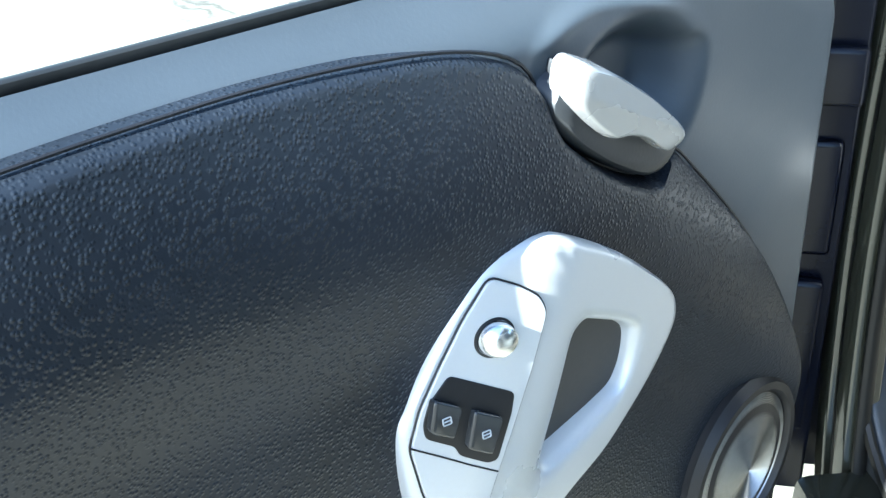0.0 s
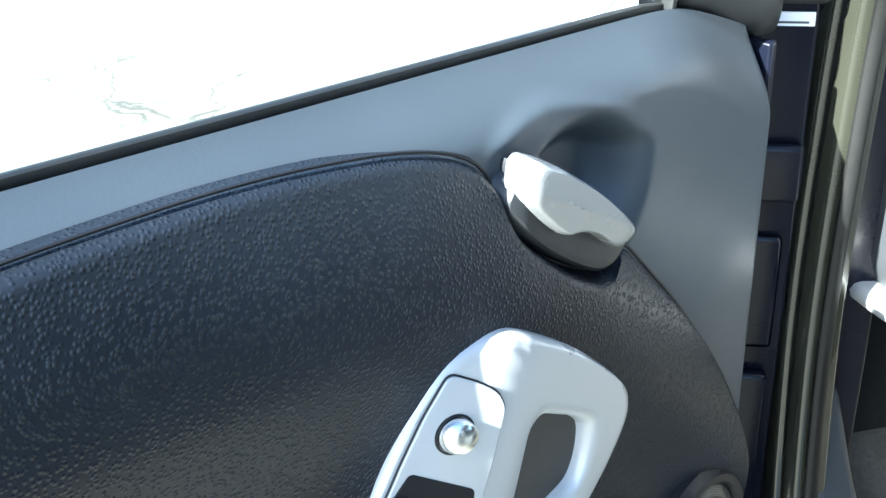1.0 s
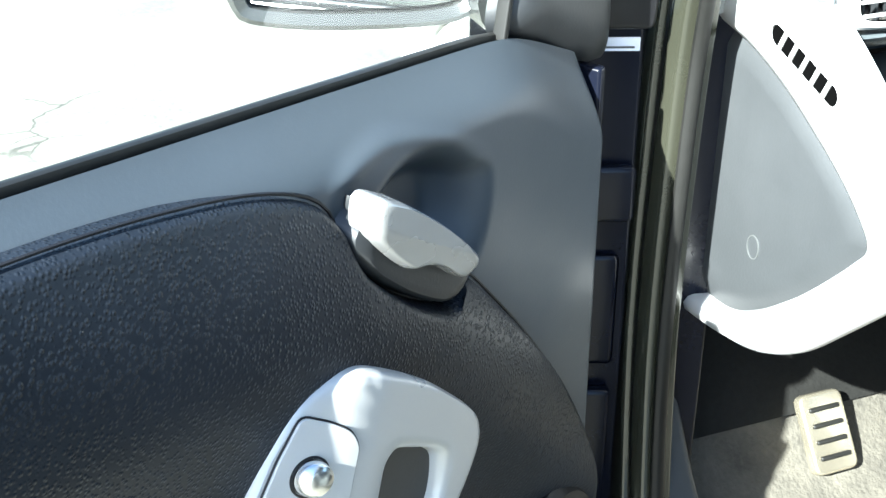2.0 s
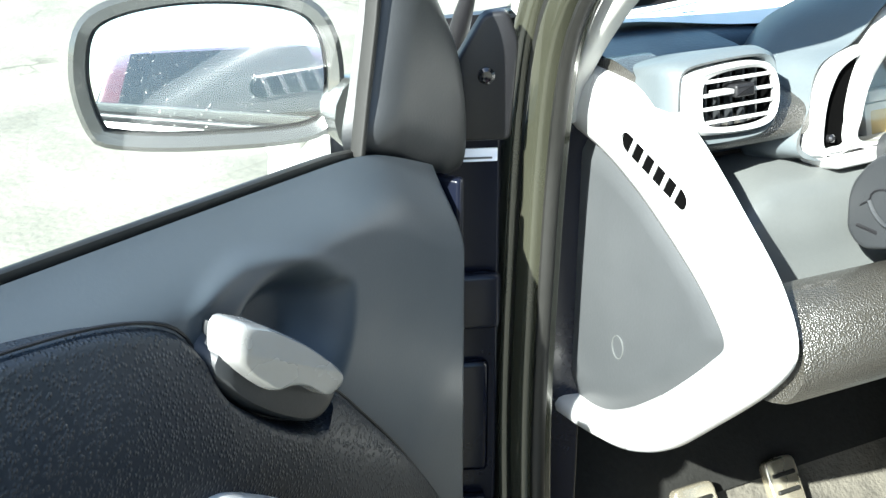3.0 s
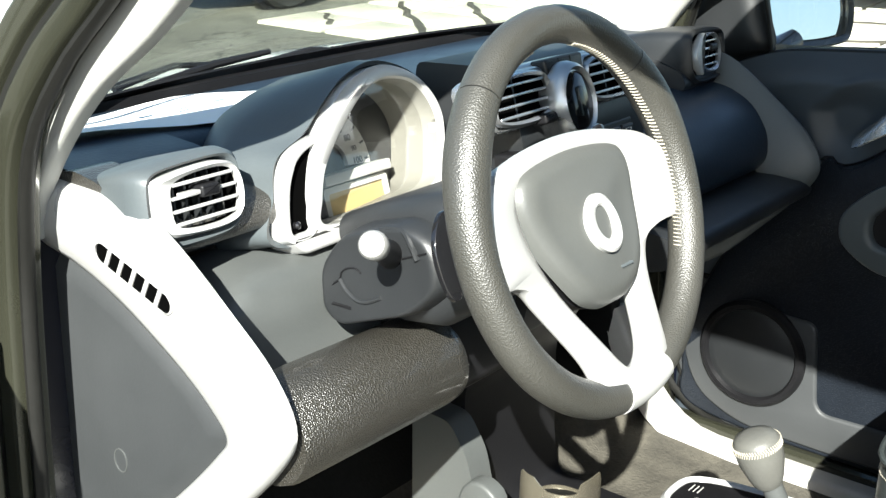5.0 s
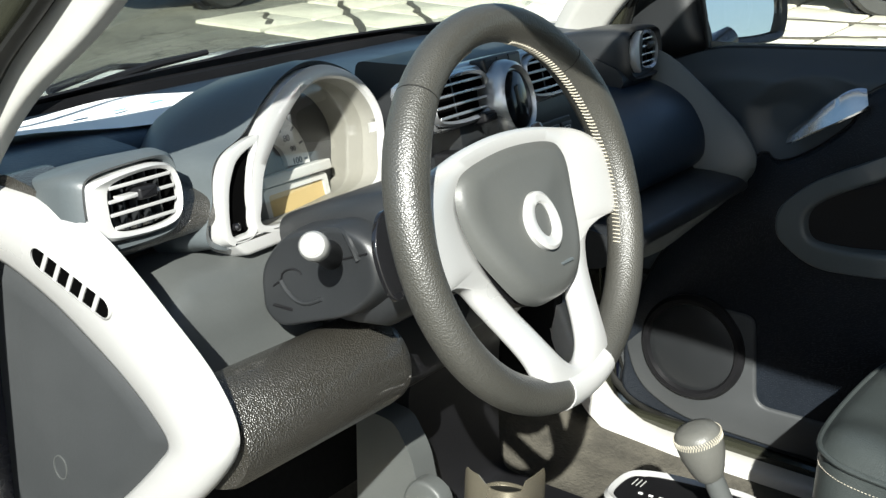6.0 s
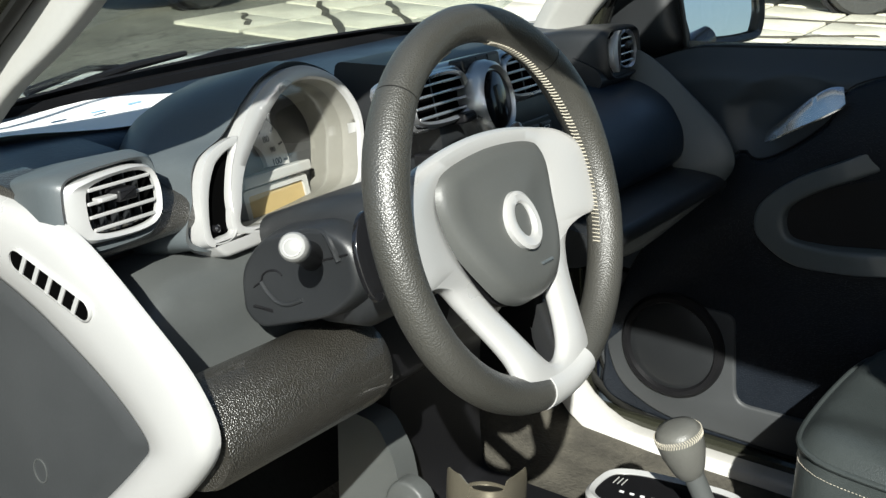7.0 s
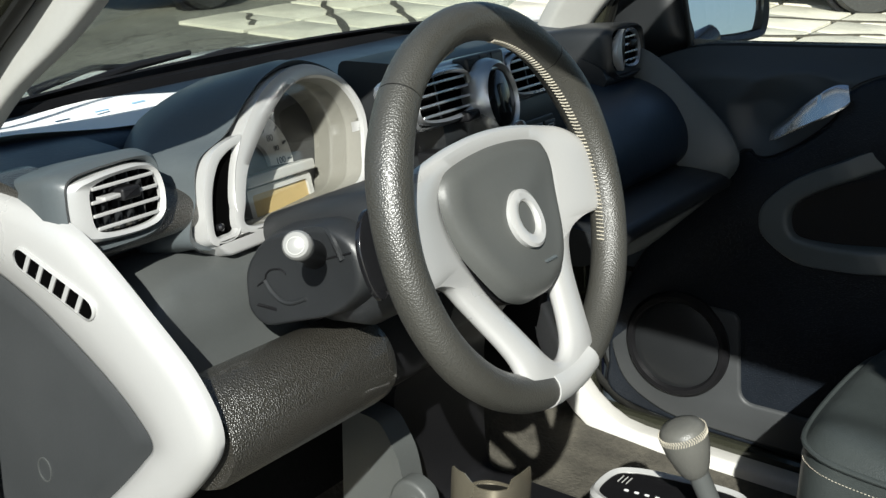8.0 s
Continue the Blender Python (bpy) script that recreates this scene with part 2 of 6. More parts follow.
def spline(pts, n, closed=False):
    """n points evenly along a Catmull-Rom curve through pts (2D or 3D)."""
    p = np.array(pts, float)
    k = len(p)
    out = []
    segs = k if closed else k - 1
    for i in range(segs):
        if closed:
            a, b, c, d = p[(i - 1) % k], p[i], p[(i + 1) % k], p[(i + 2) % k]
        else:
            a, b, c, d = p[max(i - 1, 0)], p[i], p[i + 1], p[min(i + 2, k - 1)]
        for t in np.linspace(0, 1, 12, endpoint=False):
            out.append(0.5 * (2 * b + (c - a) * t + (2 * a - 5 * b + 4 * c - d) * t * t + (3 * b - a - 3 * c + d) * t ** 3))
    out.append(p[0] if closed else p[-1])
    return resample(out, n, closed)


def curve(pts, per=8):
    """A closed Catmull-Rom curve with per points to each given point, so that two curves of as many points go together."""
    p = np.array(pts, float)
    k = len(p)
    out = []
    for i in range(k):
        a, b, c, d = p[(i - 1) % k], p[i], p[(i + 1) % k], p[(i + 2) % k]
        for t in np.linspace(0, 1, per, endpoint=False):
            out.append(0.5 * (2 * b + (c - a) * t + (2 * a - 5 * b + 4 * c - d) * t * t + (3 * b - a - 3 * c + d) * t ** 3))
    return np.array(out)


def resample(out, n, closed=False):
    out = np.array(out, float)
    if closed and np.linalg.norm(out[0] - out[-1]) > 1e-9:
        out = np.vstack([out, out[:1]])
    s = np.r_[0, np.cumsum(np.linalg.norm(np.diff(out, axis=0), axis=1))]
    at = np.linspace(0, s[-1], n, endpoint=not closed)
    return np.stack([np.interp(at, s, out[:, j]) for j in range(out.shape[1])], 1)


def round_poly(pts, r, n=6):
    """A closed polygon (2D) with its corners rounded by r (one number, or one for each corner)."""
    out, k = [], len(pts)
    for i in range(k):
        a, b, c = (np.array(pts[j % k], float) for j in (i - 1, i, i + 1))
        rr = r[i] if hasattr(r, "__len__") else r
        u, v = (a - b), (c - b)
        lu, lv = np.linalg.norm(u), np.linalg.norm(v)
        d = min(rr, lu * 0.45, lv * 0.45)
        p, q = b + u / lu * d, b + v / lv * d
        for t in np.linspace(0, 1, n):
            out.append((1 - t) ** 2 * p + 2 * t * (1 - t) * b + t * t * q)
    return np.array(out)


def inset(o, d):
    """A closed 2D outline moved inwards by d."""
    o = np.array(o, float)
    t = np.roll(o, -1, 0) - np.roll(o, 1, 0)
    t /= np.linalg.norm(t, axis=1)[:, None] + 1e-12
    nrm = np.stack([-t[:, 1], t[:, 0]], 1)
    x, y = o[:, 0], o[:, 1]
    area = (x * np.roll(y, -1) - y * np.roll(x, -1)).sum()
    return o + nrm * d * (1 if area > 0 else -1)


def skin(rings, close=True, cap_a=True, cap_b=True, bm=None):
    """Joins rings of points (all of one length) into a surface."""
    bm = bm or bmesh.new()
    vs = [[bm.verts.new(p) for p in r] for r in rings]
    n = len(rings[0])
    for a, b in zip(vs, vs[1:]):
        for i in range(n if close else n - 1):
            j = (i + 1) % n
            bm.faces.new((a[i], a[j], b[j], b[i]))
    if close and cap_a:
        bm.faces.new(vs[0][::-1])
    if close and cap_b:
        bm.faces.new(vs[-1])
    return bm


def slab_of(outline, m, w0, w1, bevel=0.0, steps=3, bm=None):
    """A plate: 2D outline, from height w0 to w1 along m(u, v, w), its upper edge rounded."""
    rings = [[m(u, v, w0) for u, v in outline], [m(u, v, w1 - bevel) for u, v in outline]]
    for i in range(1, steps + 1):
        a = i / steps * math.pi / 2
        o = inset(outline, bevel * (1 - math.cos(a)))
        rings.append([m(u, v, w1 - bevel + bevel * math.sin(a)) for u, v in o])
    if bevel == 0:
        rings = rings[:2]
    return skin(rings, bm=bm)


def hoop(outer, inner, m, profile, bm=None):
    """A closed rim between two outlines of one length. profile: rows (s, w): from the outer (0) to the inner (1) edge at height w."""
    rings = []
    for s, w in profile:
        rings.append([m(*(np.array(a) * (1 - s) + np.array(b) * s), w) for a, b in zip(outer, inner)])
    bm = bm or bmesh.new()
    rings.append(rings[0])
    return skin(rings, cap_a=False, cap_b=False, bm=bm)


def dome(outline, m, height, steps=8, bm=None, power=1.0):
    """A plate over an outline whose height at a place is height(u, v, s), with s 0 at the edge and 1 at the middle."""
    o = np.array(outline, float)
    c = o.mean(0)
    rings = []
    for i in range(steps):
        s = (i / steps) ** power
        rings.append([m(u, v, height(u, v, s)) for u, v in o * (1 - s) + c * s])
    bm = skin(rings, cap_a=False, cap_b=False, bm=bm)
    bm.verts.ensure_lookup_table()
    tip = bm.verts.new(m(c[0], c[1], height(c[0], c[1], 1)))
    n = len(o)
    last = list(bm.verts)[-1 - n:-1]
    for i in range(n):
        bm.faces.new((last[i], last[(i + 1) % n], tip))
    return bm


def tube(path, radius, n=12, bm=None, squash=1.0, up=(0, 0, 1), cap=True):
    """A round bar along 3D points; radius: a number or one for each point."""
    path = [Vector(p) for p in path]
    rings = []
    for i, p in enumerate(path):
        t = (path[min(i + 1, len(path) - 1)] - path[max(i - 1, 0)]).normalized()
        a = t.cross(Vector(up))
        if a.length < 1e-4:
            a = t.cross(Vector((1, 0, 0)))
        a.normalize()
        b = a.cross(t)
        r = radius[i] if hasattr(radius, "__len__") else radius
        rings.append([p + a * (r * math.cos(k)) + b * (r * squash * math.sin(k)) for k in np.linspace(0, 2 * math.pi, n, endpoint=False)])
    return skin(rings, cap_a=cap, cap_b=cap, bm=bm)


def sweep(path, section, n=None, up=(0, 0, 1), bm=None, closed=False):
    """A 2D closed section (side, up) carried along 3D points."""
    path = [Vector(p) for p in path]
    k = len(path)
    rings = []
    for i, p in enumerate(path):
        if closed:
            t = (path[(i + 1) % k] - path[i - 1]).normalized()
        else:
            t = (path[min(i + 1, k - 1)] - path[max(i - 1, 0)]).normalized()
        a = t.cross(Vector(up)).normalized()
        b = a.cross(t)
        rings.append([p + a * u + b * v for u, v in section])
    if closed:
        rings.append(rings[0])
    return skin(rings, cap_a=not closed, cap_b=not closed, bm=bm)


def box(lo, hi, bevel=0.004, bm=None, m=None):
    """A box between two corners with bevelled edges."""
    b2 = bmesh.new()
    bmesh.ops.create_cube(b2, size=1)
    lo, hi = Vector(lo), Vector(hi)
    for v in b2.verts:
        v.co = Vector([lo[i] + (v.co[i] + 0.5) * (hi[i] - lo[i]) for i in range(3)])
    if bevel:
        bmesh.ops.bevel(b2, geom=list(b2.edges), offset=bevel, segments=3, affect="EDGES", profile=0.5)
    if m:
        for v in b2.verts:
            v.co = m(*v.co)
    if bm is None:
        return b2
    tmp = bpy.data.meshes.new("tmp")
    b2.to_mesh(tmp)
    b2.free()
    bm.from_mesh(tmp)
    bpy.data.meshes.remove(tmp)
    return bm


def lathe(profile, m, n=32, bm=None):
    """A turned shape: rows (radius, height) round the axis of m(u, v, w)."""
    rings = [[m(r * math.cos(a), r * math.sin(a), w) for a in np.linspace(0, 2 * math.pi, n, endpoint=False)] for r, w in profile]
    return skin(rings, bm=bm)


def on_plane(at, normal, up=(0, 0, 1)):
    """A map from (u, v, w) to the world: u to the right as seen from outside, v up, w out along the normal."""
    at, nn = Vector(at), Vector(normal).normalized()
    r = Vector(up).cross(nn).normalized()
    u = nn.cross(r)
    return lambda a, b, c=0.0: at + r * a + u * b + nn * c


def letters(body, size, m_at, mat, parent, name="numeral"):
    """Raised writing with the built-in font, at a 4x4 pose."""
    cu = bpy.data.curves.new(name, "FONT")
    cu.body, cu.size, cu.extrude, cu.align_x, cu.align_y = body, size, 0.0003, "CENTER", "CENTER"
    tmp = bpy.data.objects.new(name, cu)
    me = bpy.data.meshes.new_from_object(tmp)
    bpy.data.objects.remove(tmp)
    me.transform(m_at)
    me.materials.append(mat)
    ob = new(name, me)
    root = parent
    while root.parent:
        root = root.parent
    ob.parent = parent
    if parent == root:
        ob.matrix_parent_inverse = Matrix.Translation(root["base"]).inverted()
    return ob


def rect(w, h, r=0.003, cx=0.0, cy=0.0, n=5):
    return round_poly([(cx - w / 2, cy - h / 2), (cx + w / 2, cy - h / 2), (cx + w / 2, cy + h / 2), (cx - w / 2, cy + h / 2)], r, n)


def oval(a, b, n=32, cx=0.0, cy=0.0):
    return np.array([(cx + a * math.cos(t), cy + b * math.sin(t)) for t in np.linspace(0, 2 * math.pi, n, endpoint=False)])

# ---- ground ----
def build_ground():
    bm = bmesh.new()
    n = 24
    xs = np.r_[-400, -60, np.linspace(-12, 14, n), 60, 400]
    ys = np.r_[-400, -60, np.linspace(-10, 16, n), 60, 400]
    vs = [[bm.verts.new((x, y, 0.0)) for y in ys] for x in xs]
    for i in range(len(xs) - 1):
        for j in range(len(ys) - 1):
            bm.faces.new((vs[i][j], vs[i + 1][j], vs[i + 1][j + 1], vs[i][j + 1]))
    solo("ground", bm, ASPHALT, "pale sunlit cracked asphalt of a parking area", "ground", "structure")
    # painted bay lines on the asphalt ahead
    for a, b, w in (((-2.6, 4.2), (-6.0, 9.5), 0.13), ((0.4, 6.6), (2.0, 11.5), 0.13)):
        a, b = Vector((*a, 0)), Vector((*b, 0))
        d = (b - a).normalized()
        s = Vector((-d.y, d.x, 0)) * w / 2
        bm = skin([[a - s + V(0, 0, z), a + s + V(0, 0, z), b + s + V(0, 0, z), b - s + V(0, 0, z)] for z in (0.001, 0.006)])
        solo("bay_line", bm, LINE_PAINT, "worn white parking bay line on asphalt", "road marking", "structure")


build_ground()

# ---- car body: the frame round the cabin ----
car = thing("car", "small silver two-seat car with olive-grey safety frame, driver door open", "car", (0, 0, 0))


def a_pillar(side):
    """Front door post from the sill up, bending back along the windscreen to the roof."""
    lab = {-1: "olive-grey painted door post with weather strip"}.get(side, "")
    s = side
    path = spline([(s * 0.634, 0.364, 0.16), (s * 0.631, 0.402, 0.332), (s * 0.627, 0.427, 0.548), (s * 0.622, 0.431, 0.763), (s * 0.618, 0.425, 0.925),
                   (s * 0.615, 0.405, 1.016), (s * 0.609, 0.356, 1.088), (s * 0.604, 0.300, 1.142), (s * 0.600, 0.240, 1.204), (s * 0.595, 0.190, 1.272),
                   (s * 0.588, 0.130, 1.340), (s * 0.582, 0.040, 1.395), (s * 0.575, -0.080, 1.418), (s * 0.565, -0.400, 1.428)], 70)
    # outer painted flange, facing the door
    sec = round_poly([(-0.036, -0.022), (0.022, -0.022), (0.024, 0.000), (0.020, 0.015), (0.002, 0.020), (-0.001, 0.012), (-0.008, 0.012), (-0.011, 0.023), (-0.036, 0.022)], 0.004, 4)
    post = part("door_post", sweep(path, sec, up=(s, 0, 0)), FRAME_PAINT, car, lab)
    # silver outer panel ahead of the flange, from the wing up beside the glass
    outer = [Vector(p) + V(s * 0.004, 0.036, 0.022) for p in path if p[2] > 0.96]
    part("pillar_outer", sweep(outer, rect(0.028, 0.030, 0.010), up=(s, 0, 0)), BODY_PAINT, car, "silver outer pillar panel")
    # weather strip running along the inner edge of the flange
    strip = [Vector(p) + V(s * 0.002, -0.033, -0.006) for p in path]
    part("weather_strip", sweep(strip, oval(0.006, 0.008, 10), up=(s, 0, 0)), RUBBER, post, "black rubber door seal")
    bead = [Vector(p) + V(s * 0.014, 0.004, 0.0) for p in path]
    part("seam_bead", sweep(bead, oval(0.0045, 0.0030, 8), up=(s, 0, 0)), RUBBER, post)
    # pale inner trim of the windscreen post
    trim = spline([(s * 0.582, 0.446, 0.90), (s * 0.580, 0.428, 0.950), (s * 0.576, 0.388, 1.010), (s * 0.574, 0.333, 1.066), (s * 0.572, 0.258, 1.122),
                   (s * 0.569, 0.200, 1.178), (s * 0.565, 0.155, 1.240), (s * 0.560, 0.105, 1.308), (s * 0.555, 0.020, 1.370), (s * 0.550, -0.100, 1.398), (s * 0.540, -0.42, 1.410)], 56)
    # its section: a rounded rear edge by the seal, then a broad face running in to the glass
    sec2 = round_poly([(-s * q, v) for q, v in ((0.018, 0.016), (0.018, -0.006), (-0.028, -0.040), (-0.055, -0.030), (-0.022, 0.016))], 0.007, 5)
    part("pillar_trim", sweep(trim, sec2, up=(s, 0, 0)), TRIM_LIGHT, car, "pale grey windscreen pillar trim")


a_pillar(-1)
a_pillar(1)


def sheet(rows, mat, name, label="", thick=0.0, sharp=50, parent=None):
    """A body panel through rows of 3D points, with some thickness."""
    bm = skin([[Vector(p) for p in r] for r in rows], close=False)
    if thick:
        bmesh.ops.recalc_face_normals(bm, faces=bm.faces)
        bmesh.ops.solidify(bm, geom=list(bm.faces), thickness=thick)
    return part(name, bm, mat, parent or car, label, sharp)


def shell():
    # roof, bowed both ways
    rows = []
    for i, y in enumerate(np.linspace(-0.34, -1.35, 14)):
        k = i / 13
        top = 1.475 + 0.05 * math.sin(math.pi * (0.15 + 0.6 * k))
        rows.append([(x, y, top - 0.09 * (abs(x) / 0.60) ** 2.6) for x in np.linspace(-0.60, 0.60, 17)])
    sheet(rows, FRAME_PAINT, "roof", "olive-grey roof panel", 0.03)
    # windscreen header
    rows = [[(x, -0.08 + dy, 1.412 + dz + 0.028 * (1 - (x / 0.57) ** 2)) for x in np.linspace(-0.57, 0.57, 15)]
            for dy, dz in ((0.05, 0.0), (-0.02, 0.018), (-0.30, 0.045))]
    sheet(rows, BLACK, "windscreen_header", "", 0.03)
    # windscreen
    rows = []
    for k in np.linspace(0, 1, 12):
        rows.append([(x, 0.58 - 0.62 * k + 0.14 * (1 - (x / 0.62) ** 2) * (1 - k), 0.955 + 0.465 * k + 0.02 * k * (1 - (x / 0.62) ** 2)) for x in np.linspace(-0.585 + 0.03 * k, 0.585 - 0.03 * k, 19)])
    glass = sheet(rows, GLASS_W, "windscreen", "clear sloping windscreen", 0.004)
    glass.visible_shadow = False
    # black edge band along the foot of the windscreen
    rows = []
    for k in (0.0, 0.02, 0.04):
        rows.append([(x, 0.592 - 0.68 * k + 0.10 * (1 - (x / 0.62) ** 2) * (1 - k), 0.948 + 0.475 * k) for x in np.linspace(-0.60, 0.60, 19)])
    sheet(rows, BLACK, "screen_band", "", 0.003)
    # scuttle and bonnet
    rows = []
    for k in np.linspace(0, 1, 10):
        y = 0.70 + 0.46 * k
        z = 0.945 - 0.22 * k ** 1.6
        rows.append([(x, y + 0.05 * (1 - (x / 0.66) ** 2), z - 0.07 * (abs(x) / 0.66) ** 3) for x in np.linspace(-0.66, 0.66, 15)])
    sheet(rows, BODY_PAINT, "bonnet", "silver-white painted bonnet", 0.015)
    rows = [[(x, y + 0.08 * (1 - (x / 0.64) ** 2), z) for x in np.linspace(-0.64, 0.64, 15)] for y, z in ((0.585, 0.945), (0.63, 0.925), (0.71, 0.935))]
    sheet(rows, BLACK, "scuttle", "black plastic scuttle below the windscreen", 0.01)
    for s in (-1, 1):
        # front wing with wheel arch, running forward from the door post
        rows = []
        for y in np.linspace(0.485, 1.16, 16):
            arch = 0.60 if abs(y - 0.90) > 0.33 else 0.34 + math.sqrt(0.33 ** 2 - (y - 0.90) ** 2) * 0.95
            lo = max(0.25, arch) if abs(y - 0.90) < 0.33 else 0.25
            k = (y - 0.43) / 0.73
            top = 0.975 - 0.24 * k ** 1.5
            rows.append([(s * (0.60 + 0.15 * math.sin(min(1, (top - z) / (top - 0.55)) * math.pi / 2) - 0.10 * k ** 3), y, z) for z in np.linspace(top, lo, 9)])
        sheet(rows, BODY_PAINT, "front_wing", "silver-white front wing", 0.012)
        # sill below the door opening
        path = [(s * 0.655, y, 0.255) for y in np.linspace(0.36, -0.95, 12)]
        part("door_sill", sweep(path, round_poly([(-0.05, -0.07), (0.055, -0.07), (0.05, 0.03), (-0.05, 0.02)], 0.015, 4)), FRAME_PAINT, car)
        # rear door post and cantrail
        path = spline([(s * 0.665, -0.98, 0.26), (s * 0.67, -1.0, 0.7), (s * 0.66, -0.98, 1.0), (s * 0.61, -0.90, 1.28), (s * 0.575, -0.80, 1.40)], 24)
        part("rear_door_post", sweep(path, rect(0.06, 0.14, 0.02), up=(s, 0, 0)), FRAME_PAINT, car)
        path = spline([(s * 0.573, -0.02, 1.378), (s * 0.566, -0.15, 1.380), (s * 0.562, -0.30, 1.398), (s * 0.567, -0.5, 1.400), (s * 0.57, -0.8, 1.395), (s * 0.57, -1.3, 1.42)], 20)
        part("roof_rail", sweep(path, rect(0.05, 0.062, 0.018)), FRAME_PAINT, car)
        # rear side panel with wheel arch
        rows = []
        for y in np.linspace(-1.0, -1.52, 12):
            lo = 0.30 + (math.sqrt(max(0.0, 0.30 ** 2 - (y + 1.05) ** 2)) * 1.0 if abs(y + 1.05) < 0.30 else 0.0)
            k = (-1.0 - y) / 0.52
            top = 1.40 - 0.12 * k
            rows.append([(s * (0.58 + 0.17 * min(1, (top - z) / 0.5) ** 0.7 - 0.08 * k ** 3), y, z) for z in np.linspace(top, lo, 10)])
        sheet(rows, FRAME_PAINT, "rear_side_panel", "", 0.015)
    # tail and cabin back wall
    rows = [[(x, -1.46 - 0.06 * (1 - (x / 0.66) ** 2) - dy, z) for x in np.linspace(-0.64, 0.64, 11)] for dy, z in ((-0.10, 1.40), (0.0, 1.05), (0.05, 0.7), (0.0, 0.35))]
    sheet(rows, BODY_PAINT, "tail_panel", "", 0.02)
    rows = [[(x, y, z) for x in np.linspace(-0.64, 0.64, 7)] for y, z in ((-1.02, 0.28), (-1.02, 0.95), (-1.06, 1.0), (-1.36, 1.0))]
    sheet(rows, CHARCOAL, "bulkhead", "dark trimmed cabin back wall", 0.02)
    rows = [[(x, y, z) for x in np.linspace(-0.66, 0.66, 9)] for y, z in ((1.12, 0.72), (1.17, 0.55), (1.18, 0.40), (1.10, 0.25))]
    sheet(rows, BODY_PAINT, "front_bumper", "", 0.02)
    # roof lining
    rows = [[(x, y, 1.405 + 0.03 * (1 - (x / 0.55) ** 2)) for x in np.linspace(-0.54, 0.54, 9)] for y in (-0.36, -0.8, -1.3)]
    sheet(rows, LINING, "roof_lining", "dark grey roof lining", 0.01)
    # firewall behind the dash
    rows = [[(x, y, z) for x in np.linspace(-0.64, 0.64, 7)] for y, z in ((0.66, 0.955), (0.64, 0.6), (0.60, 0.40))]
    sheet(rows, BLACK, "firewall", "", 0.02)
    part("underbody", box((-0.60, -1.45, 0.185), (0.60, 1.05, 0.215), 0.01), BLACK, car)


shell()


def road_wheel(at, parent, r=0.29, w=0.17, spokes=10, mat=None, side=1):
    m = on_plane(at, (side, 0, 0))
    tyre = part("tyre", lathe([(r * 0.62, -w / 2), (r * 0.93, -w / 2), (r, -w * 0.36), (r, w * 0.36), (r * 0.93, w / 2), (r * 0.66, w / 2), (r * 0.62, w * 0.42)], m, 40), TYRE, parent)
    part("rim", lathe([(r * 0.64, w * 0.44), (r * 0.60, w * 0.44), (r * 0.57, w * 0.10), (r * 0.10, w * 0.05), (0.004, w * 0.05)], m, 40), BLACK, tyre)
    for i in range(spokes):
        a = 2 * math.pi * i / spokes
        ca, sa = math.cos(a), math.sin(a)
        def mm(u, v, q, ca=ca, sa=sa):
            return m(u * ca - v * sa, u * sa + v * ca, q)
        part("spoke", slab_of(round_poly([(r * 0.10, -r * 0.05), (r * 0.60, -r * 0.028), (r * 0.60, r * 0.028), (r * 0.10, r * 0.05)], 0.004, 3), mm, w * 0.15, w * 0.40, 0.006), mat or ALLOY, tyre)
    part("hub_cap", lathe([(r * 0.17, w * 0.10), (r * 0.17, w * 0.38), (r * 0.12, w * 0.43), (0.003, w * 0.44)], m, 24), mat or ALLOY, tyre)
    return tyre


for s in (-1, 1):
    road_wheel((s * 0.66, 0.90, 0.29), car, side=s)
    road_wheel((s * 0.66, -1.05, 0.29), car, side=s)


def aerial():
    base = V(-0.668, 0.52, 0.945)
    tip = base + V(-0.02, -0.30, 0.52)
    ob = part("aerial_foot", tube([base, base + (tip - base) * 0.10, base + (tip - base) * 0.16], [0.012, 0.009, 0.006], 12), BLACK, car)
    part("aerial_rod", tube([base + (tip - base) * 0.14, base + (tip - base) * 0.30, tip], [0.0045, 0.0035, 0.0022], 8), BLACK, ob)


aerial()


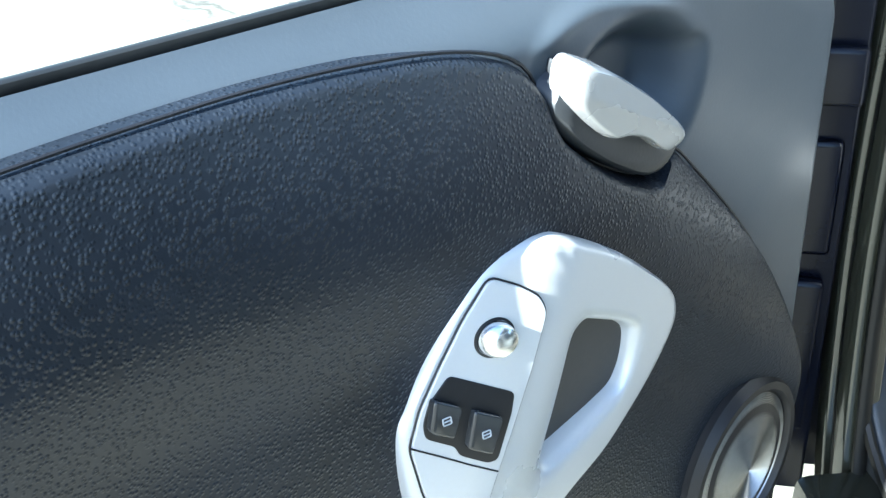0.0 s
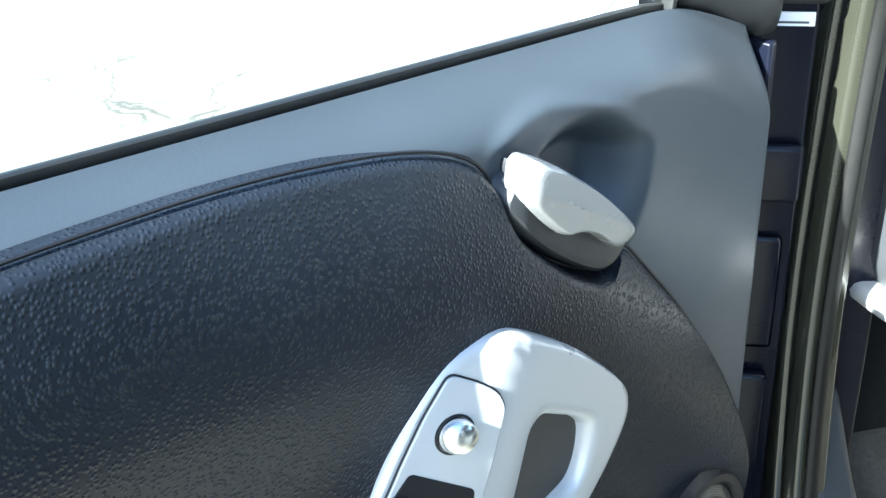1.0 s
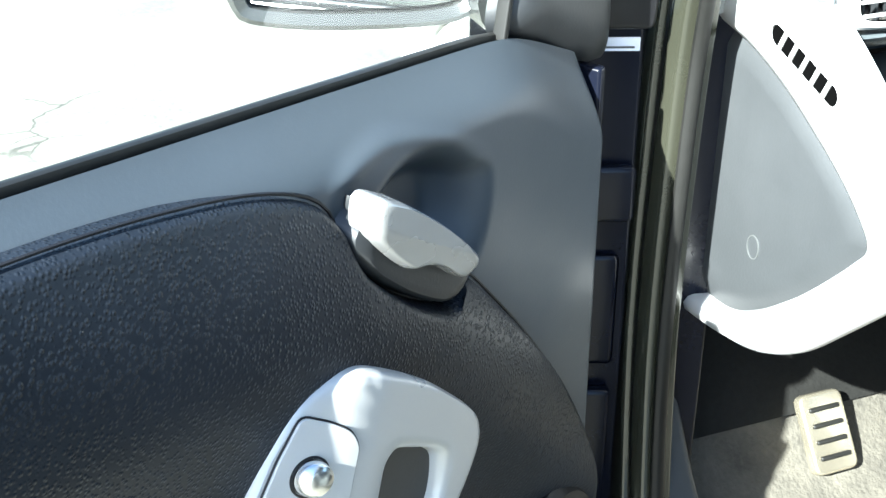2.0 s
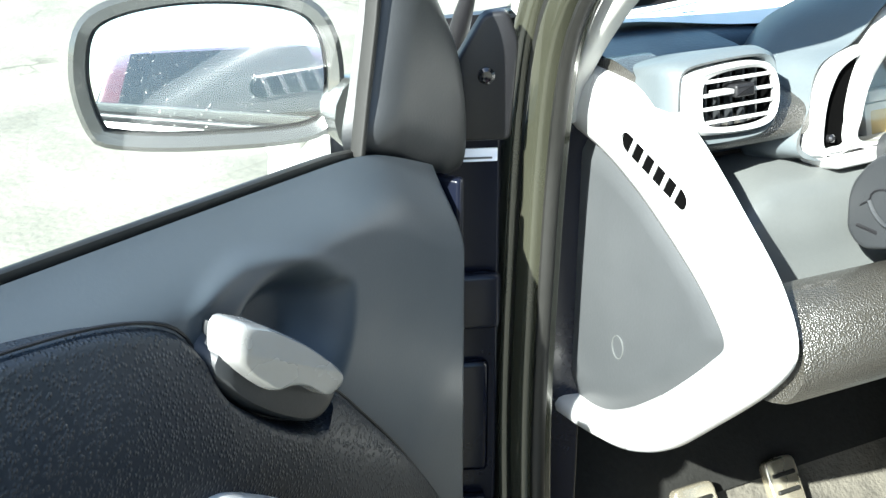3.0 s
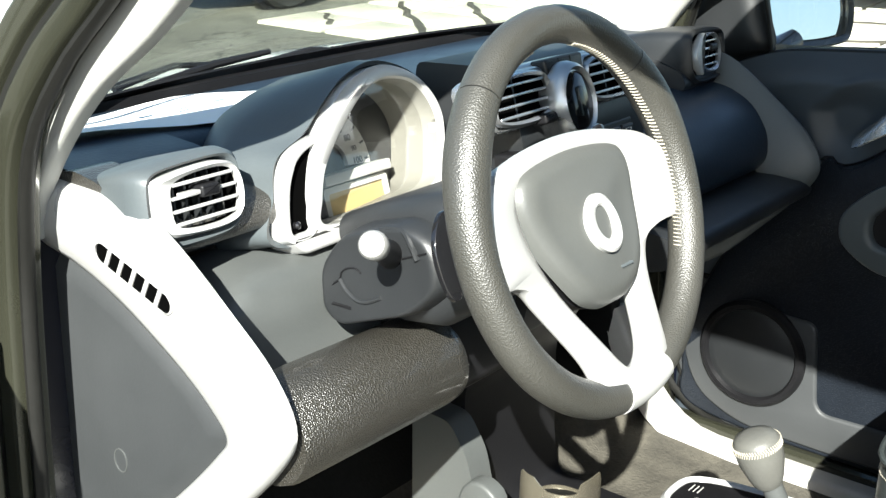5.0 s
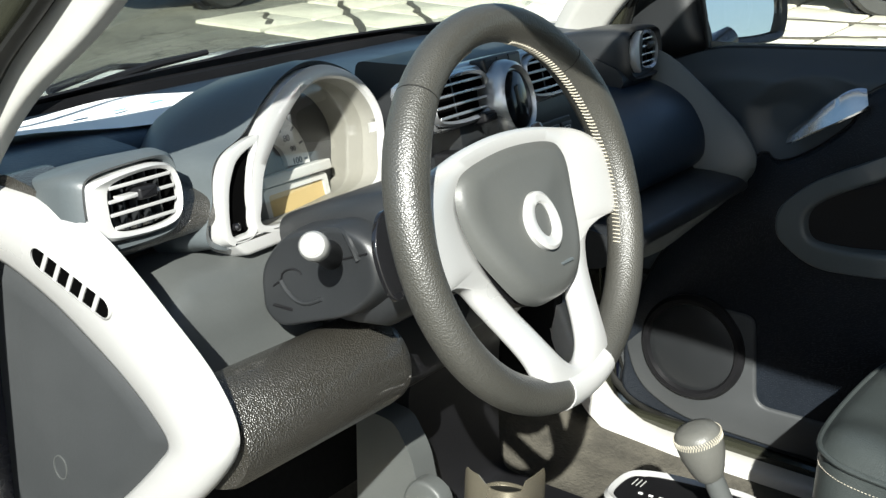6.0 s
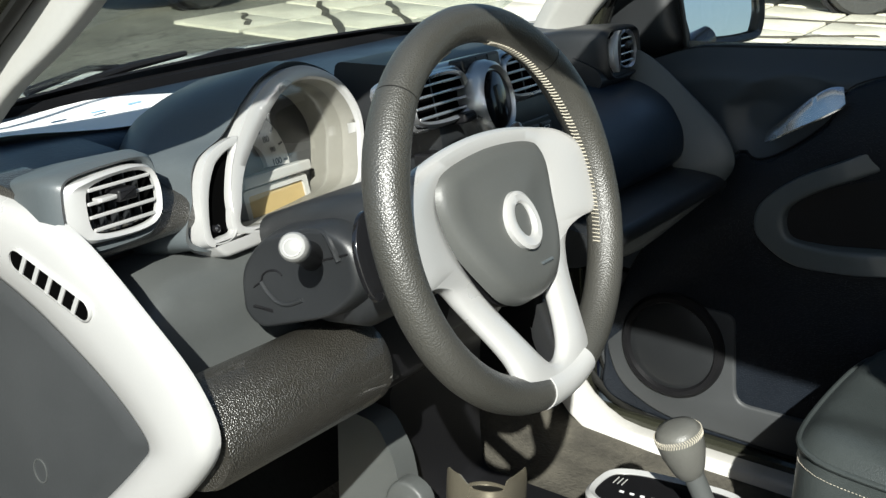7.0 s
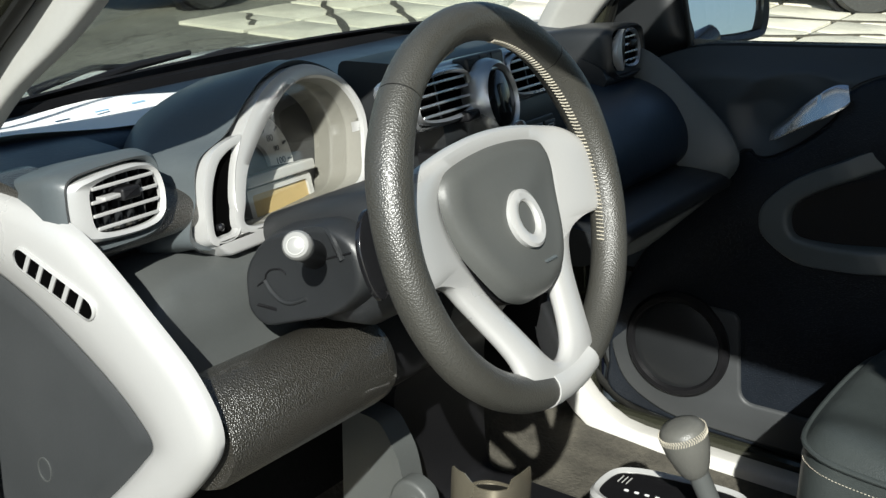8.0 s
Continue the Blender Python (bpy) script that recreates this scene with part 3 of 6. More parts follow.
def jamb():
    """What shows between the open door and the post: dark jamb, hinge cover with a screw, sticker, door check."""
    m = on_plane((-0.674, 0.424, 0.0), (-0.35, -0.94, 0))
    part("jamb_panel", slab_of(rect(0.13, 0.70, 0.01, -0.055, 0.548), m, -0.03, 0.0, 0.004), DARK_PAINT, car, "dark glossy door jamb")
    part("jamb_back", slab_of(rect(0.26, 0.70, 0.01, -0.02, 0.54), m, -0.075, -0.050, 0.004), DARK_PAINT, car)
    cov = part("hinge_cover", slab_of(round_poly([(-0.058, 0.897), (0.016, 0.897), (0.022, 0.99), (0.012, 1.018), (-0.010, 1.016), (-0.058, 0.935)], 0.008, 4), m, 0.0, 0.016, 0.004), BLACK, car, "black triangular cover with a screw")
    part("screw", lathe([(0.008, 0.016), (0.008, 0.019), (0.005, 0.021), (0.001, 0.0205)], lambda a, b, c: m(a - 0.008, b + 0.960, c), 16), PIANO, cov)
    part("sticker", slab_of(rect(0.056, 0.013, 0.001, -0.022, 0.879), m, 0.0, 0.0015), LABEL_W, car, "white printed sticker")
    part("sticker_print", slab_of(rect(0.046, 0.002, 0.0005, -0.022, 0.876), m, 0.0015, 0.002), INK_DARK, car)
    for z0, z1, x0, d in ((0.70, 0.76, -0.02, 0.03), (0.30, 0.50, -0.03, 0.03), (0.53, 0.66, -0.03, 0.016)):
        part("hinge_block", box((x0 - 0.02, z0, 0.0), (x0 + 0.03, z1, d * 0.5), 0.006, m=lambda a, b, c: m(a, b, c)), DARK_PAINT, car)


jamb()

# ---- doors ----
def smooth(a, b, x):
    t = min(1.0, max(0.0, (x - a) / (b - a)))
    return t * t * (3 - 2 * t)


# the fold below the bulge of the soft insert: height over the distance from the hinge
FOLD_U = [-0.05, 0.066, 0.145, 0.262, 0.354, 0.431, 0.519, 0.63, 0.72, 1.05]
FOLD_Z = [0.40, 0.529, 0.617, 0.732, 0.795, 0.825, 0.846, 0.866, 0.877, 0.89]
INSERT = [(1.04, 0.975), (0.85, 0.984), (0.700, 0.980), (0.605, 0.974), (0.548, 0.968), (0.493, 0.959), (0.436, 0.946), (0.393, 0.930),
          (0.370, 0.915), (0.358, 0.898), (0.353, 0.878), (0.341, 0.857), (0.299, 0.817), (0.256, 0.789), (0.232, 0.785), (0.213, 0.794),
          (0.170, 0.749), (0.115, 0.684), (0.072, 0.623), (0.031, 0.538), (0.008, 0.464), (-0.002, 0.37), (0.03, 0.30), (0.30, 0.285), (0.80, 0.30), (1.02, 0.38), (1.07, 0.60), (1.07, 0.85)]


def door_relief(u, z):
    """How far the soft insert stands off the door's plane."""
    f = float(np.interp(u, FOLD_U, FOLD_Z))
    return 0.004 + 0.018 * smooth(f - 0.10, f + 0.02, z) - 0.022 * max(0.0, min(1.1, (z - f + 0.01) / 0.12)) ** 2


def build_door(name, label, hinge, udir, ndir, dz=0.0, sail_u=0.105, full=True):
    hv, uv, nv = Vector(hinge), Vector(udir).normalized(), Vector(ndir).normalized()

    def m(u, z, w=0.0):
        return hv + uv * u + nv * w + V(0, 0, z + dz)

    def belt(u):
        return 0.944 + 0.0955 * (u - 0.105) - 0.3345 * 0.016 * math.log(1 + math.exp((0.100 - u) / 0.016))

    d = thing(name, label, "car door", hv + V(0, 0, 0.3))
    length = 1.14
    # hard upper panel: rounded shoulder below the glass, dished at the release handle
    us = np.r_[-0.018, -0.010, np.linspace(0.0, 0.44, 120), np.linspace(0.46, length, 30)]
    rows = []
    for u in us:
        zb = belt(u)
        row = []
        edge = 0.014 * max(0.0, (-u) / 0.018)
        for k in np.r_[np.linspace(0, 0.30, 90), np.linspace(0.31, 1, 40)]:
            z = zb - (zb - 0.285) * k
            drop = zb - z
            flat = 1 - smooth(0.02, 0.17, u)
            w = -0.038 * (1 - smooth(-0.016 - 0.01 * flat, 0.050 + 0.028 * flat, drop)) + 0.002 - edge
            # the scoop behind the handle: rolled lip above, steep far wall
            lip = 0.926 - 2.9 * (u - 0.295) ** 2 - (0.10 * (0.295 - u) if u < 0.295 else 0.0)
            a = (u - 0.232) / (0.108 if u > 0.232 else 0.062)
            b = (z - 0.858) / (max(0.03, lip - 0.858) if z > 0.858 else 0.085)
            w -= (0.042 if full else 0.016) * (1 - smooth(0.25, 1.0, math.hypot(a, b)))
            w += 0.0035 * math.exp(-((z - lip - 0.003) / 0.007) ** 2) * (1 - smooth(0.33, 0.37, u)) * smooth(0.17, 0.24, u)
            row.append(m(u, z, w))
        rows.append(row)
    bm = skin(rows, close=False)
    panel = part("door_panel", bm, DOOR_SKIN, d, "blue-grey moulded plastic door panel", 60)
    # soft insert, proud of the panel with a groove round it
    o = spline(INSERT, 260, True)
    def high(u, v, s):
        e = min(1.0, s / 0.020)
        return -0.012 + (door_relief(u, v) + 0.022) * math.sqrt(1 - (1 - e) ** 2) if e < 1 else door_relief(u, v) + 0.010
    part("soft_insert", dome(o, m, high, 56, power=1.6), SOFT, d, "dark grained soft vinyl insert", 60)
    groove = [m(u, v, 0.002) for u, v in inset(o, -0.001)]
    part("insert_gap", sweep(groove, oval(0.0013, 0.0013, 6), up=nv, closed=True), BLACK, d)
    # bezel round the lower side of the handle
    bez = spline([(0.362, 0.893), (0.352, 0.866), (0.317, 0.832), (0.278, 0.803), (0.254, 0.790), (0.234, 0.789), (0.220, 0.800), (0.222, 0.815), (0.245, 0.835), (0.29, 0.872), (0.335, 0.905)], 60, True)
    if full:
        part("handle_bezel", dome(bez, m, lambda u, v, s: 0.0 + 0.022 * math.sqrt(max(0, 1 - (1 - min(1, s / 0.25)) ** 2)), 10), CHARCOAL, d)
    # release lever: a thick curved blade, pinched below
    lev = spline([(0.350, 0.888), (0.353, 0.900), (0.351, 0.913), (0.345, 0.918), (0.332, 0.912), (0.316, 0.902), (0.281, 0.873), (0.252, 0.843), (0.242, 0.827), (0.246, 0.819), (0.256, 0.818),
                  (0.279, 0.837), (0.296, 0.845), (0.309, 0.847), (0.322, 0.857), (0.337, 0.872)], 96, True)
    def lev_h(u, v, s):
        t = min(1, max(0, (u - 0.242) / 0.110))
        base = 0.024 - 0.013 * t
        ridge = 0.026 + 0.62 * (u - 0.242) + 0.806 - v
        crest = base + 0.020 - 0.26 * max(0.0, ridge)
        e = min(1.0, s / 0.20)
        return base + (crest - base) * math.sqrt(1 - (1 - e) ** 2)
    if full:
        lever = part("release_lever", dome(lev, m, lev_h, 16), LEVER, d, "satin silver inside door lever")
        part("lever_back", slab_of(inset(lev, 0.006), m, -0.004, 0.013), CHARCOAL, lever)
    else:
        # slim bar, thicker towards its free end, its face turned up
        mid = spline([(0.256, 0.826), (0.284, 0.848), (0.316, 0.873), (0.347, 0.896), (0.370, 0.908)], 24)
        rings = []
        for i, (u, v) in enumerate(mid):
            k = i / 23
            h = (0.0105 + 0.009 * smooth(0.1, 0.8, k)) * (1 - 0.35 * (abs(2 * k - 1)) ** 8)
            rings.append([m(u - 0.5 * a * h, v + 0.85 * a * h, 0.020 + 0.010 * math.sin(math.pi * k) + b) for a, b in
                          ((-1.0, 0.002), (-0.95, 0.011), (-0.8, 0.0125), (0.0, 0.004), (0.90, -0.006), (1.0, -0.010), (0.6, -0.014), (-0.6, -0.012))])
        lever = part("release_lever", skin(rings), CHROME, d, "satin chrome inside door lever")
        part("lever_foot", tube([m(0.355, 0.900, 0.018), m(0.357, 0.898, -0.030)], 0.008, 12), CHARCOAL, lever)
    # grip with a pull opening and the switch panel; a ridge runs down it and the face falls to both sides
    grip_o = [(0.433, 0.806), (0.412, 0.813), (0.386, 0.813), (0.362, 0.802), (0.310, 0.764), (0.270, 0.727), (0.235, 0.690), (0.225, 0.668), (0.228, 0.648),
              (0.250, 0.622), (0.283, 0.597), (0.316, 0.578), (0.355, 0.567), (0.40, 0.552), (0.445, 0.548), (0.480, 0.58), (0.499, 0.640), (0.502, 0.703), (0.490, 0.727), (0.472, 0.755), (0.453, 0.781)]
    hole = [(0.357, 0.712), (0.352, 0.719), (0.342, 0.721), (0.328, 0.713), (0.313, 0.703), (0.298, 0.693), (0.287, 0.683), (0.282, 0.675), (0.281, 0.664),
            (0.283, 0.650), (0.288, 0.637), (0.297, 0.627), (0.318, 0.6215), (0.345, 0.617), (0.370, 0.6135), (0.384, 0.614), (0.387, 0.622), (0.381, 0.638), (0.375, 0.654), (0.369, 0.672), (0.363, 0.692)]
    if not full:
        grip_o = [(0.255, 0.684), (0.262, 0.722), (0.309, 0.769), (0.374, 0.808), (0.443, 0.842), (0.55, 0.862), (0.63, 0.84), (0.66, 0.76), (0.62, 0.68), (0.55, 0.652), (0.471, 0.646), (0.397, 0.636), (0.325, 0.633), (0.272, 0.658)]
        hole = [(0.306, 0.702), (0.315, 0.730), (0.354, 0.760), (0.40, 0.784), (0.448, 0.804), (0.53, 0.815), (0.58, 0.80), (0.60, 0.76), (0.58, 0.715), (0.53, 0.695), (0.465, 0.686), (0.41, 0.677), (0.365, 0.673), (0.320, 0.676)]
    go, gi = curve(grip_o, 7), curve(hole, 7)
    def crown(u, z):
        e = (u - 0.37) * 0.915 + (z - 0.812) * 0.403
        return 0.046 - (0.30 * e if e > 0 else -0.09 * e) - 0.003 * math.exp(-(e / 0.007) ** 2)
    rings = []
    for k, dw in ((0.0, None), (0.0, -0.011), (0.015, -0.004), (0.06, -0.0005), (0.14, 0.0), (0.30, 0.0), (0.45, 0.0), (0.60, 0.0), (0.75, 0.0), (0.88, -0.001), (0.95, -0.004), (1.0, -0.010), (1.0, None)):
        o2 = go * (1 - k) + gi * k
        if k == 1.0 and dw is None:
            o2 = inset(gi, 0.006)
        rings.append([m(u, z, (crown(u, z) + dw) if dw is not None else 0.0) for u, z in o2])
    rings.append(rings[0])
    # passenger pull and pocket are darker copies: shade put into the colour
    grip = part("pull_grip", skin(rings, cap_a=False, cap_b=False), SILVER if full else POD, d, "satin silver door pull with opening" if full else "door pull with opening, greyed for shade", 50)
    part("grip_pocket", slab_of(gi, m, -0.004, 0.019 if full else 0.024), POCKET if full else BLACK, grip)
    if full:
        face = lambda u, z: 0.046 - 0.30 * ((u - 0.37) * 0.915 + (z - 0.812) * 0.403)
        mf = lambda u, z, q=0.0: m(u, z, face(u, z) + q)
        sw = round_poly([(0.430, 0.802), (0.411, 0.789), (0.398, 0.777), (0.394, 0.764), (0.410, 0.724), (0.430, 0.681), (0.447, 0.646), (0.462, 0.612), (0.486, 0.630), (0.495, 0.66), (0.499, 0.700), (0.488, 0.726), (0.470, 0.753), (0.451, 0.779)], 0.006, 5)
        swp = part("switch_panel", slab_of(sw, mf, -0.012, 0.0022, 0.0010), SILVER, grip, "silver switch panel")
        part("panel_gap", sweep([mf(u, z, 0.0002) for u, z in inset(sw, -0.0006)], oval(0.0008, 0.0008, 6), up=nv, closed=True), BLACK, grip)
        # mirror knob
        mk = lambda a, b, q: mf(0.433 + a, 0.7600 + b, q)
        part("mirror_knob", lathe([(0.0122, 0.0), (0.0122, 0.005), (0.0116, 0.008), (0.0104, 0.0105), (0.0070, 0.0125), (0.0015, 0.0132)], mk, 40), CHROME, swp, "round satin mirror knob")
        part("knob_collar", lathe([(0.0142, 0.0), (0.0142, 0.0030), (0.0128, 0.0036), (0.0124, 0.001)], mk, 40), BLACK, swp)
        # window switches in a dark recess
        rec = round_poly([(0.467, 0.745), (0.424, 0.714), (0.428, 0.699), (0.442, 0.667), (0.449, 0.667), (0.468, 0.682), (0.470, 0.690), (0.489, 0.705), (0.489, 0.716), (0.483, 0.730)], 0.004, 5)
        part("switch_recess", slab_of(rec, mf, -0.006, 0.0030, 0.0006), BLACK, swp)
        for b in ([(0.4815, 0.7345), (0.4635, 0.7215), (0.4725, 0.7000), (0.4880, 0.7115)], [(0.4560, 0.7155), (0.4365, 0.7015), (0.4480, 0.6760), (0.4645, 0.6880)]):
            b = np.array(b)
            cu, cz = b.mean(0)
            part("window_switch", slab_of(round_poly(b, 0.0035, 5), mf, 0.002, 0.0080, 0.0018), SWITCH, swp, "glossy dark window switch")
            part("switch_icon", hoop(rect(0.0062, 0.0058, 0.001, cu, cz, 3), rect(0.0050, 0.0046, 0.0006, cu, cz, 3), mf, [(0, 0.008), (0, 0.0087), (1, 0.0087), (1, 0.008)]), ICON_DIM, swp)
            part("switch_icon_bar", slab_of(rect(0.005, 0.0007, 0.0003, cu, cz, 2), mf, 0.008, 0.0087), ICON_DIM, swp)
        # joint across the lower end of the switch panel
        joint = [mf(u, z, 0.0022) for u, z in ((0.4995, 0.702), (0.480, 0.6865), (0.460, 0.670), (0.443, 0.657))]
        part("panel_joint", tube(joint, 0.0007, 6), BLACK, swp)
    # loudspeaker low at the front
    su, sz, sh, sv = (0.096, 0.405, 0.80, 0.99) if full else (0.135, 0.440, 0.9, 0.9)
    ms = lambda a, b, q: m(su + a * sh, sz + b * sv, (0.013 if full else 0.018) + q)
    part("speaker_ring", lathe([(0.105, -0.012 if full else 0.0), (0.105, 0.008), (0.098, 0.016), (0.090, 0.016), (0.086, 0.010), (0.085, 0.004)], ms, 56), BLACK, d)
    part("speaker_grille", lathe([(0.087, 0.002), (0.086, 0.009), (0.070, 0.014), (0.040, 0.017), (0.003, 0.018)], ms, 56), BLACK if full else CHARCOAL, d, "dark metal speaker grille")
    if not full:
        # grey lower panel with the loudspeaker set in it, its front corner rounded
        lp = round_poly([(0.005, 0.52), (0.002, 0.42), (0.035, 0.340), (0.12, 0.300), (0.30, 0.297), (0.70, 0.30), (0.70, 0.368), (0.36, 0.368), (0.255, 0.365), (0.238, 0.52)], [0.02, 0.06, 0.05, 0.05, 0.04, 0.02, 0.02, 0.03, 0.025, 0.02], 6)
        part("lower_panel", slab_of(lp, m, 0.004, 0.020, 0.006), DARK_AND_SHADE_GREY, d, "grey lower door panel")
        part("lower_step", slab_of(inset(lp, -0.024), m, -0.004, 0.010, 0.005), DARK_AND_SHADE_GREY, d)
        part("lower_seal", slab_of(inset(lp, -0.032), m, -0.004, 0.005, 0.003), RUBBER, d, "black seal round the lower panel")
    if full:
        for i, r in enumerate(np.linspace(0.002, 0.083, 50)):
            w = 0.0185 - 0.0085 * (r / 0.086) ** 2
            ring = [ms(r * math.cos(a), r * math.sin(a), w) for a in np.linspace(0, 2 * math.pi, 48, endpoint=False)]
            part("grille_rib", sweep(ring, oval(0.00050, 0.00090, 5), up=nv, closed=True), GRILLE, d)
    # shell: outer skin, edges
    rows = []
    for u in np.linspace(-0.02, length, 16):
        zt = belt(max(u, 0.105)) - (0.012 if full else -0.004)
        rows.append([m(u, zt, -0.064), m(u, zt - 0.030, -0.086)] + [m(u, z, -0.10 - 0.045 * math.sin(math.pi * min(1, max(0, (z - 0.22) / 0.85)))) for z in np.linspace(zt - 0.06, 0.24, 12)])
    bm = skin(rows, close=False)
    part("outer_skin", bm, BODY_PAINT, d, "silver-white outer door skin", 60)
    part("front_edge", box((-0.024, 0.26, -0.125), (-0.012, 0.885, -0.010), 0.004, m=lambda a, b, q: m(a, b, q)), DARK_PAINT, d)
    part("rear_edge", box((length - 0.004, 0.26, -0.125), (length + 0.006, 1.04, -0.010), 0.004, m=lambda a, b, q: m(a, b, q)), DARK_PAINT, d)
    part("bottom_edge", box((-0.02, 0.245, -0.12), (length, 0.29, 0.0), 0.008, m=lambda a, b, q: m(a, b, q)), DARK_PAINT, d)
    # glass seals and pane
    seal = [m(u, belt(u) - 0.005, -0.043) for u in np.linspace(sail_u - 0.004, length, 30)]
    part("glass_seal", sweep(seal, round_poly([(-0.006, -0.010), (0.006, -0.010), (0.004, 0.008), (-0.005, 0.008)], 0.003, 3)), RUBBER, d, "black rubber glass seal")
    seal = [m(u, belt(u) - 0.018, -0.060) for u in np.linspace(sail_u - 0.1, length, 30)]
    part("outer_seal", sweep(seal, rect(0.012, 0.022, 0.004)), RUBBER, d)
    top = lambda u: min(1.40, 1.095 + 0.60 * (u - 0.07)) if u < 0.62 else 1.40 - 0.02 * (u - 0.62)
    rows = [[m(u, z, -0.051 + 0.14 * max(0, z - 0.96) ** 1.3) for z in np.linspace(belt(u) - 0.005, max(top(u), belt(u) + 0.02), 8)] for u in np.linspace(sail_u - 0.02, 1.08, 24)]
    pane = part("window_pane", skin(rows, close=False), GLASS, d, "clear door window glass")
    pane.visible_shadow = False
    # mirror sail in the front corner of the window
    sail = spline([(sail_u - 0.001, 0.943), (sail_u - 0.012, 0.99), (sail_u - 0.028, 1.043), (sail_u - 0.046, 1.105), (sail_u - 0.058, 1.125), (sail_u - 0.076, 1.102), (sail_u - 0.112, 1.056), (sail_u - 0.151, 0.998), (sail_u - 0.171, 0.930),
                   (sail_u - 0.172, 0.876), (sail_u - 0.160, 0.870), (sail_u - 0.127, 0.878), (sail_u - 0.052, 0.918)], 80, True)
    def sail_h(u, v, s):
        return -0.052 + 0.034 * math.sqrt(max(0, 1 - (1 - min(1, s / 0.5)) ** 2))
    part("mirror_sail", dome(sail, m, sail_h, 14), CHARCOAL, d, "charcoal plastic mirror triangle")
    run = [m(u, z, -0.036) for u, z in ((sail_u + 0.003, 0.940), (sail_u - 0.009, 0.99), (sail_u - 0.023, 1.043), (sail_u - 0.036, 1.11))]
    part("glass_run", sweep(run, rect(0.006, 0.012, 0.002), up=nv), RUBBER, d)
    return d, m


DRIVER_U, DRIVER_N = (-0.829, -0.559, 0), (0.559, -0.829, 0)
driver_door, dm = build_door("driver_door", "open car door with dark vinyl insert and silver pull", (-0.745, 0.345, 0), DRIVER_U, DRIVER_N)
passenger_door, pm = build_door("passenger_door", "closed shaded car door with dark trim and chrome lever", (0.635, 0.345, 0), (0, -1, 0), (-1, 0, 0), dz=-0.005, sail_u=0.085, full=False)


def wing_mirror(name, label, centre, face, across, parent, glass_tilt):
    """Mirror head: rounded shell open to the rear with the glass in it, on a short foot."""
    m = on_plane(centre, face)
    out = spline([(-0.105, -0.045), (-0.115, 0.01), (-0.095, 0.060), (-0.02, 0.078), (0.075, 0.070), (0.112, 0.040), (0.118, -0.02), (0.095, -0.060), (0.0, -0.066), (-0.08, -0.060)], 64, True)
    out = out * (np.array([0.94, 0.93]) if across > 0 else 0.88)
    if across < 0:
        out = out * np.array([-1, 1])
    inn = inset(out, 0.013)
    head = part("mirror_head", hoop(out, inn, m, [(0, -0.02), (0, -0.002), (0.35, 0.003), (1, -0.002), (1, -0.016)]), HOUSING, parent, label)
    rings = []
    for s, w in ((0.0, -0.018), (0.02, -0.045), (0.12, -0.075), (0.35, -0.098), (0.7, -0.108)):
        rings.append([m(*(p * (1 - s)), w) for p in out])
    part("mirror_shell", skin(rings, cap_a=False), HOUSING, head)
    part("mirror_bed", slab_of(inn, m, -0.030, -0.022), BLACK, head)
    tx, ty = glass_tilt
    g = inset(out, 0.016)
    part("mirror_glass", skin([[m(u, v, w + tx * u + ty * v) for u, v in g] for w in (-0.018, -0.012)]), MIRROR_DUSTY if across > 0 else MIRROR, head, "dusty mirror glass" if across > 0 else "bright mirror glass")
    return m


wing_mirror("driver_mirror", "dark grey wing mirror head", dm(0.123, 0.990, -0.170), (-0.262, -0.957, 0.136), 1, driver_door, (0.0, -0.020))
part("mirror_foot", tube([dm(0.05, 0.955, -0.06), dm(0.03, 0.950, -0.11), dm(0.05, 0.95, -0.17)], [0.036, 0.026, 0.022], 16), HOUSING, driver_door)
wing_mirror("passenger_mirror", "black wing mirror head", (0.832, 0.265, 0.975), (-0.42, -0.90, 0.20), -1, passenger_door, (0.0, 0.03))
part("mirror_foot", tube([pm(0.04, 0.915, -0.06), pm(0.05, 0.915, -0.12), pm(0.06, 0.935, -0.18)], [0.03, 0.024, 0.022], 16), HOUSING, passenger_door)

# ---- dashboard ----
dash = thing("dashboard", "dark moulded car dashboard with grey lower panel and silver side trims", "dashboard", (0, 0.3, 0.6))


def along_x(profile, x0, x1, n=2, bow=0.0, bm=None):
    """A body drawn along x with a (y, z) profile; bow: how far its middle is set back."""
    rings = []
    for x in np.linspace(x0, x1, n):
        k = 1 - ((x - (x0 + x1) / 2) / ((x1 - x0) / 2)) ** 2
        rings.append([V(x, y + bow * k, z) for y, z in profile])
    return skin(rings, bm=bm)


# upper body: shelf, rounded brow, shallow face
top = [(0.64, 0.935), (0.63, 0.948), (0.55, 0.955), (0.46, 0.960), (0.40, 0.957), (0.372, 0.946), (0.358, 0.928), (0.350, 0.905), (0.342, 0.892), (0.345, 0.870), (0.64, 0.850)]
part("upper_body", along_x(round_poly(top, 0.012, 3), -0.552, -0.405, 8), DASH_TOP, dash, "dark foam upper dash tinted blue for shade", 50)
part("upper_body", along_x(round_poly(top, 0.012, 3), -0.125, 0.552, 16), DASH_TOP, dash, "dark foam upper dash tinted blue for shade", 50)
# set back behind the instruments
back = [(0.64, 0.935), (0.63, 0.948), (0.55, 0.955), (0.46, 0.9595), (0.435, 0.952), (0.43, 0.93), (0.44, 0.850), (0.64, 0.850)]
part("screen_shelf", along_x(round_poly(back, 0.010, 3), -0.405, -0.125, 8), DASH_TOP, dash, "dark shelf below the windscreen tinted blue for shade", 50)
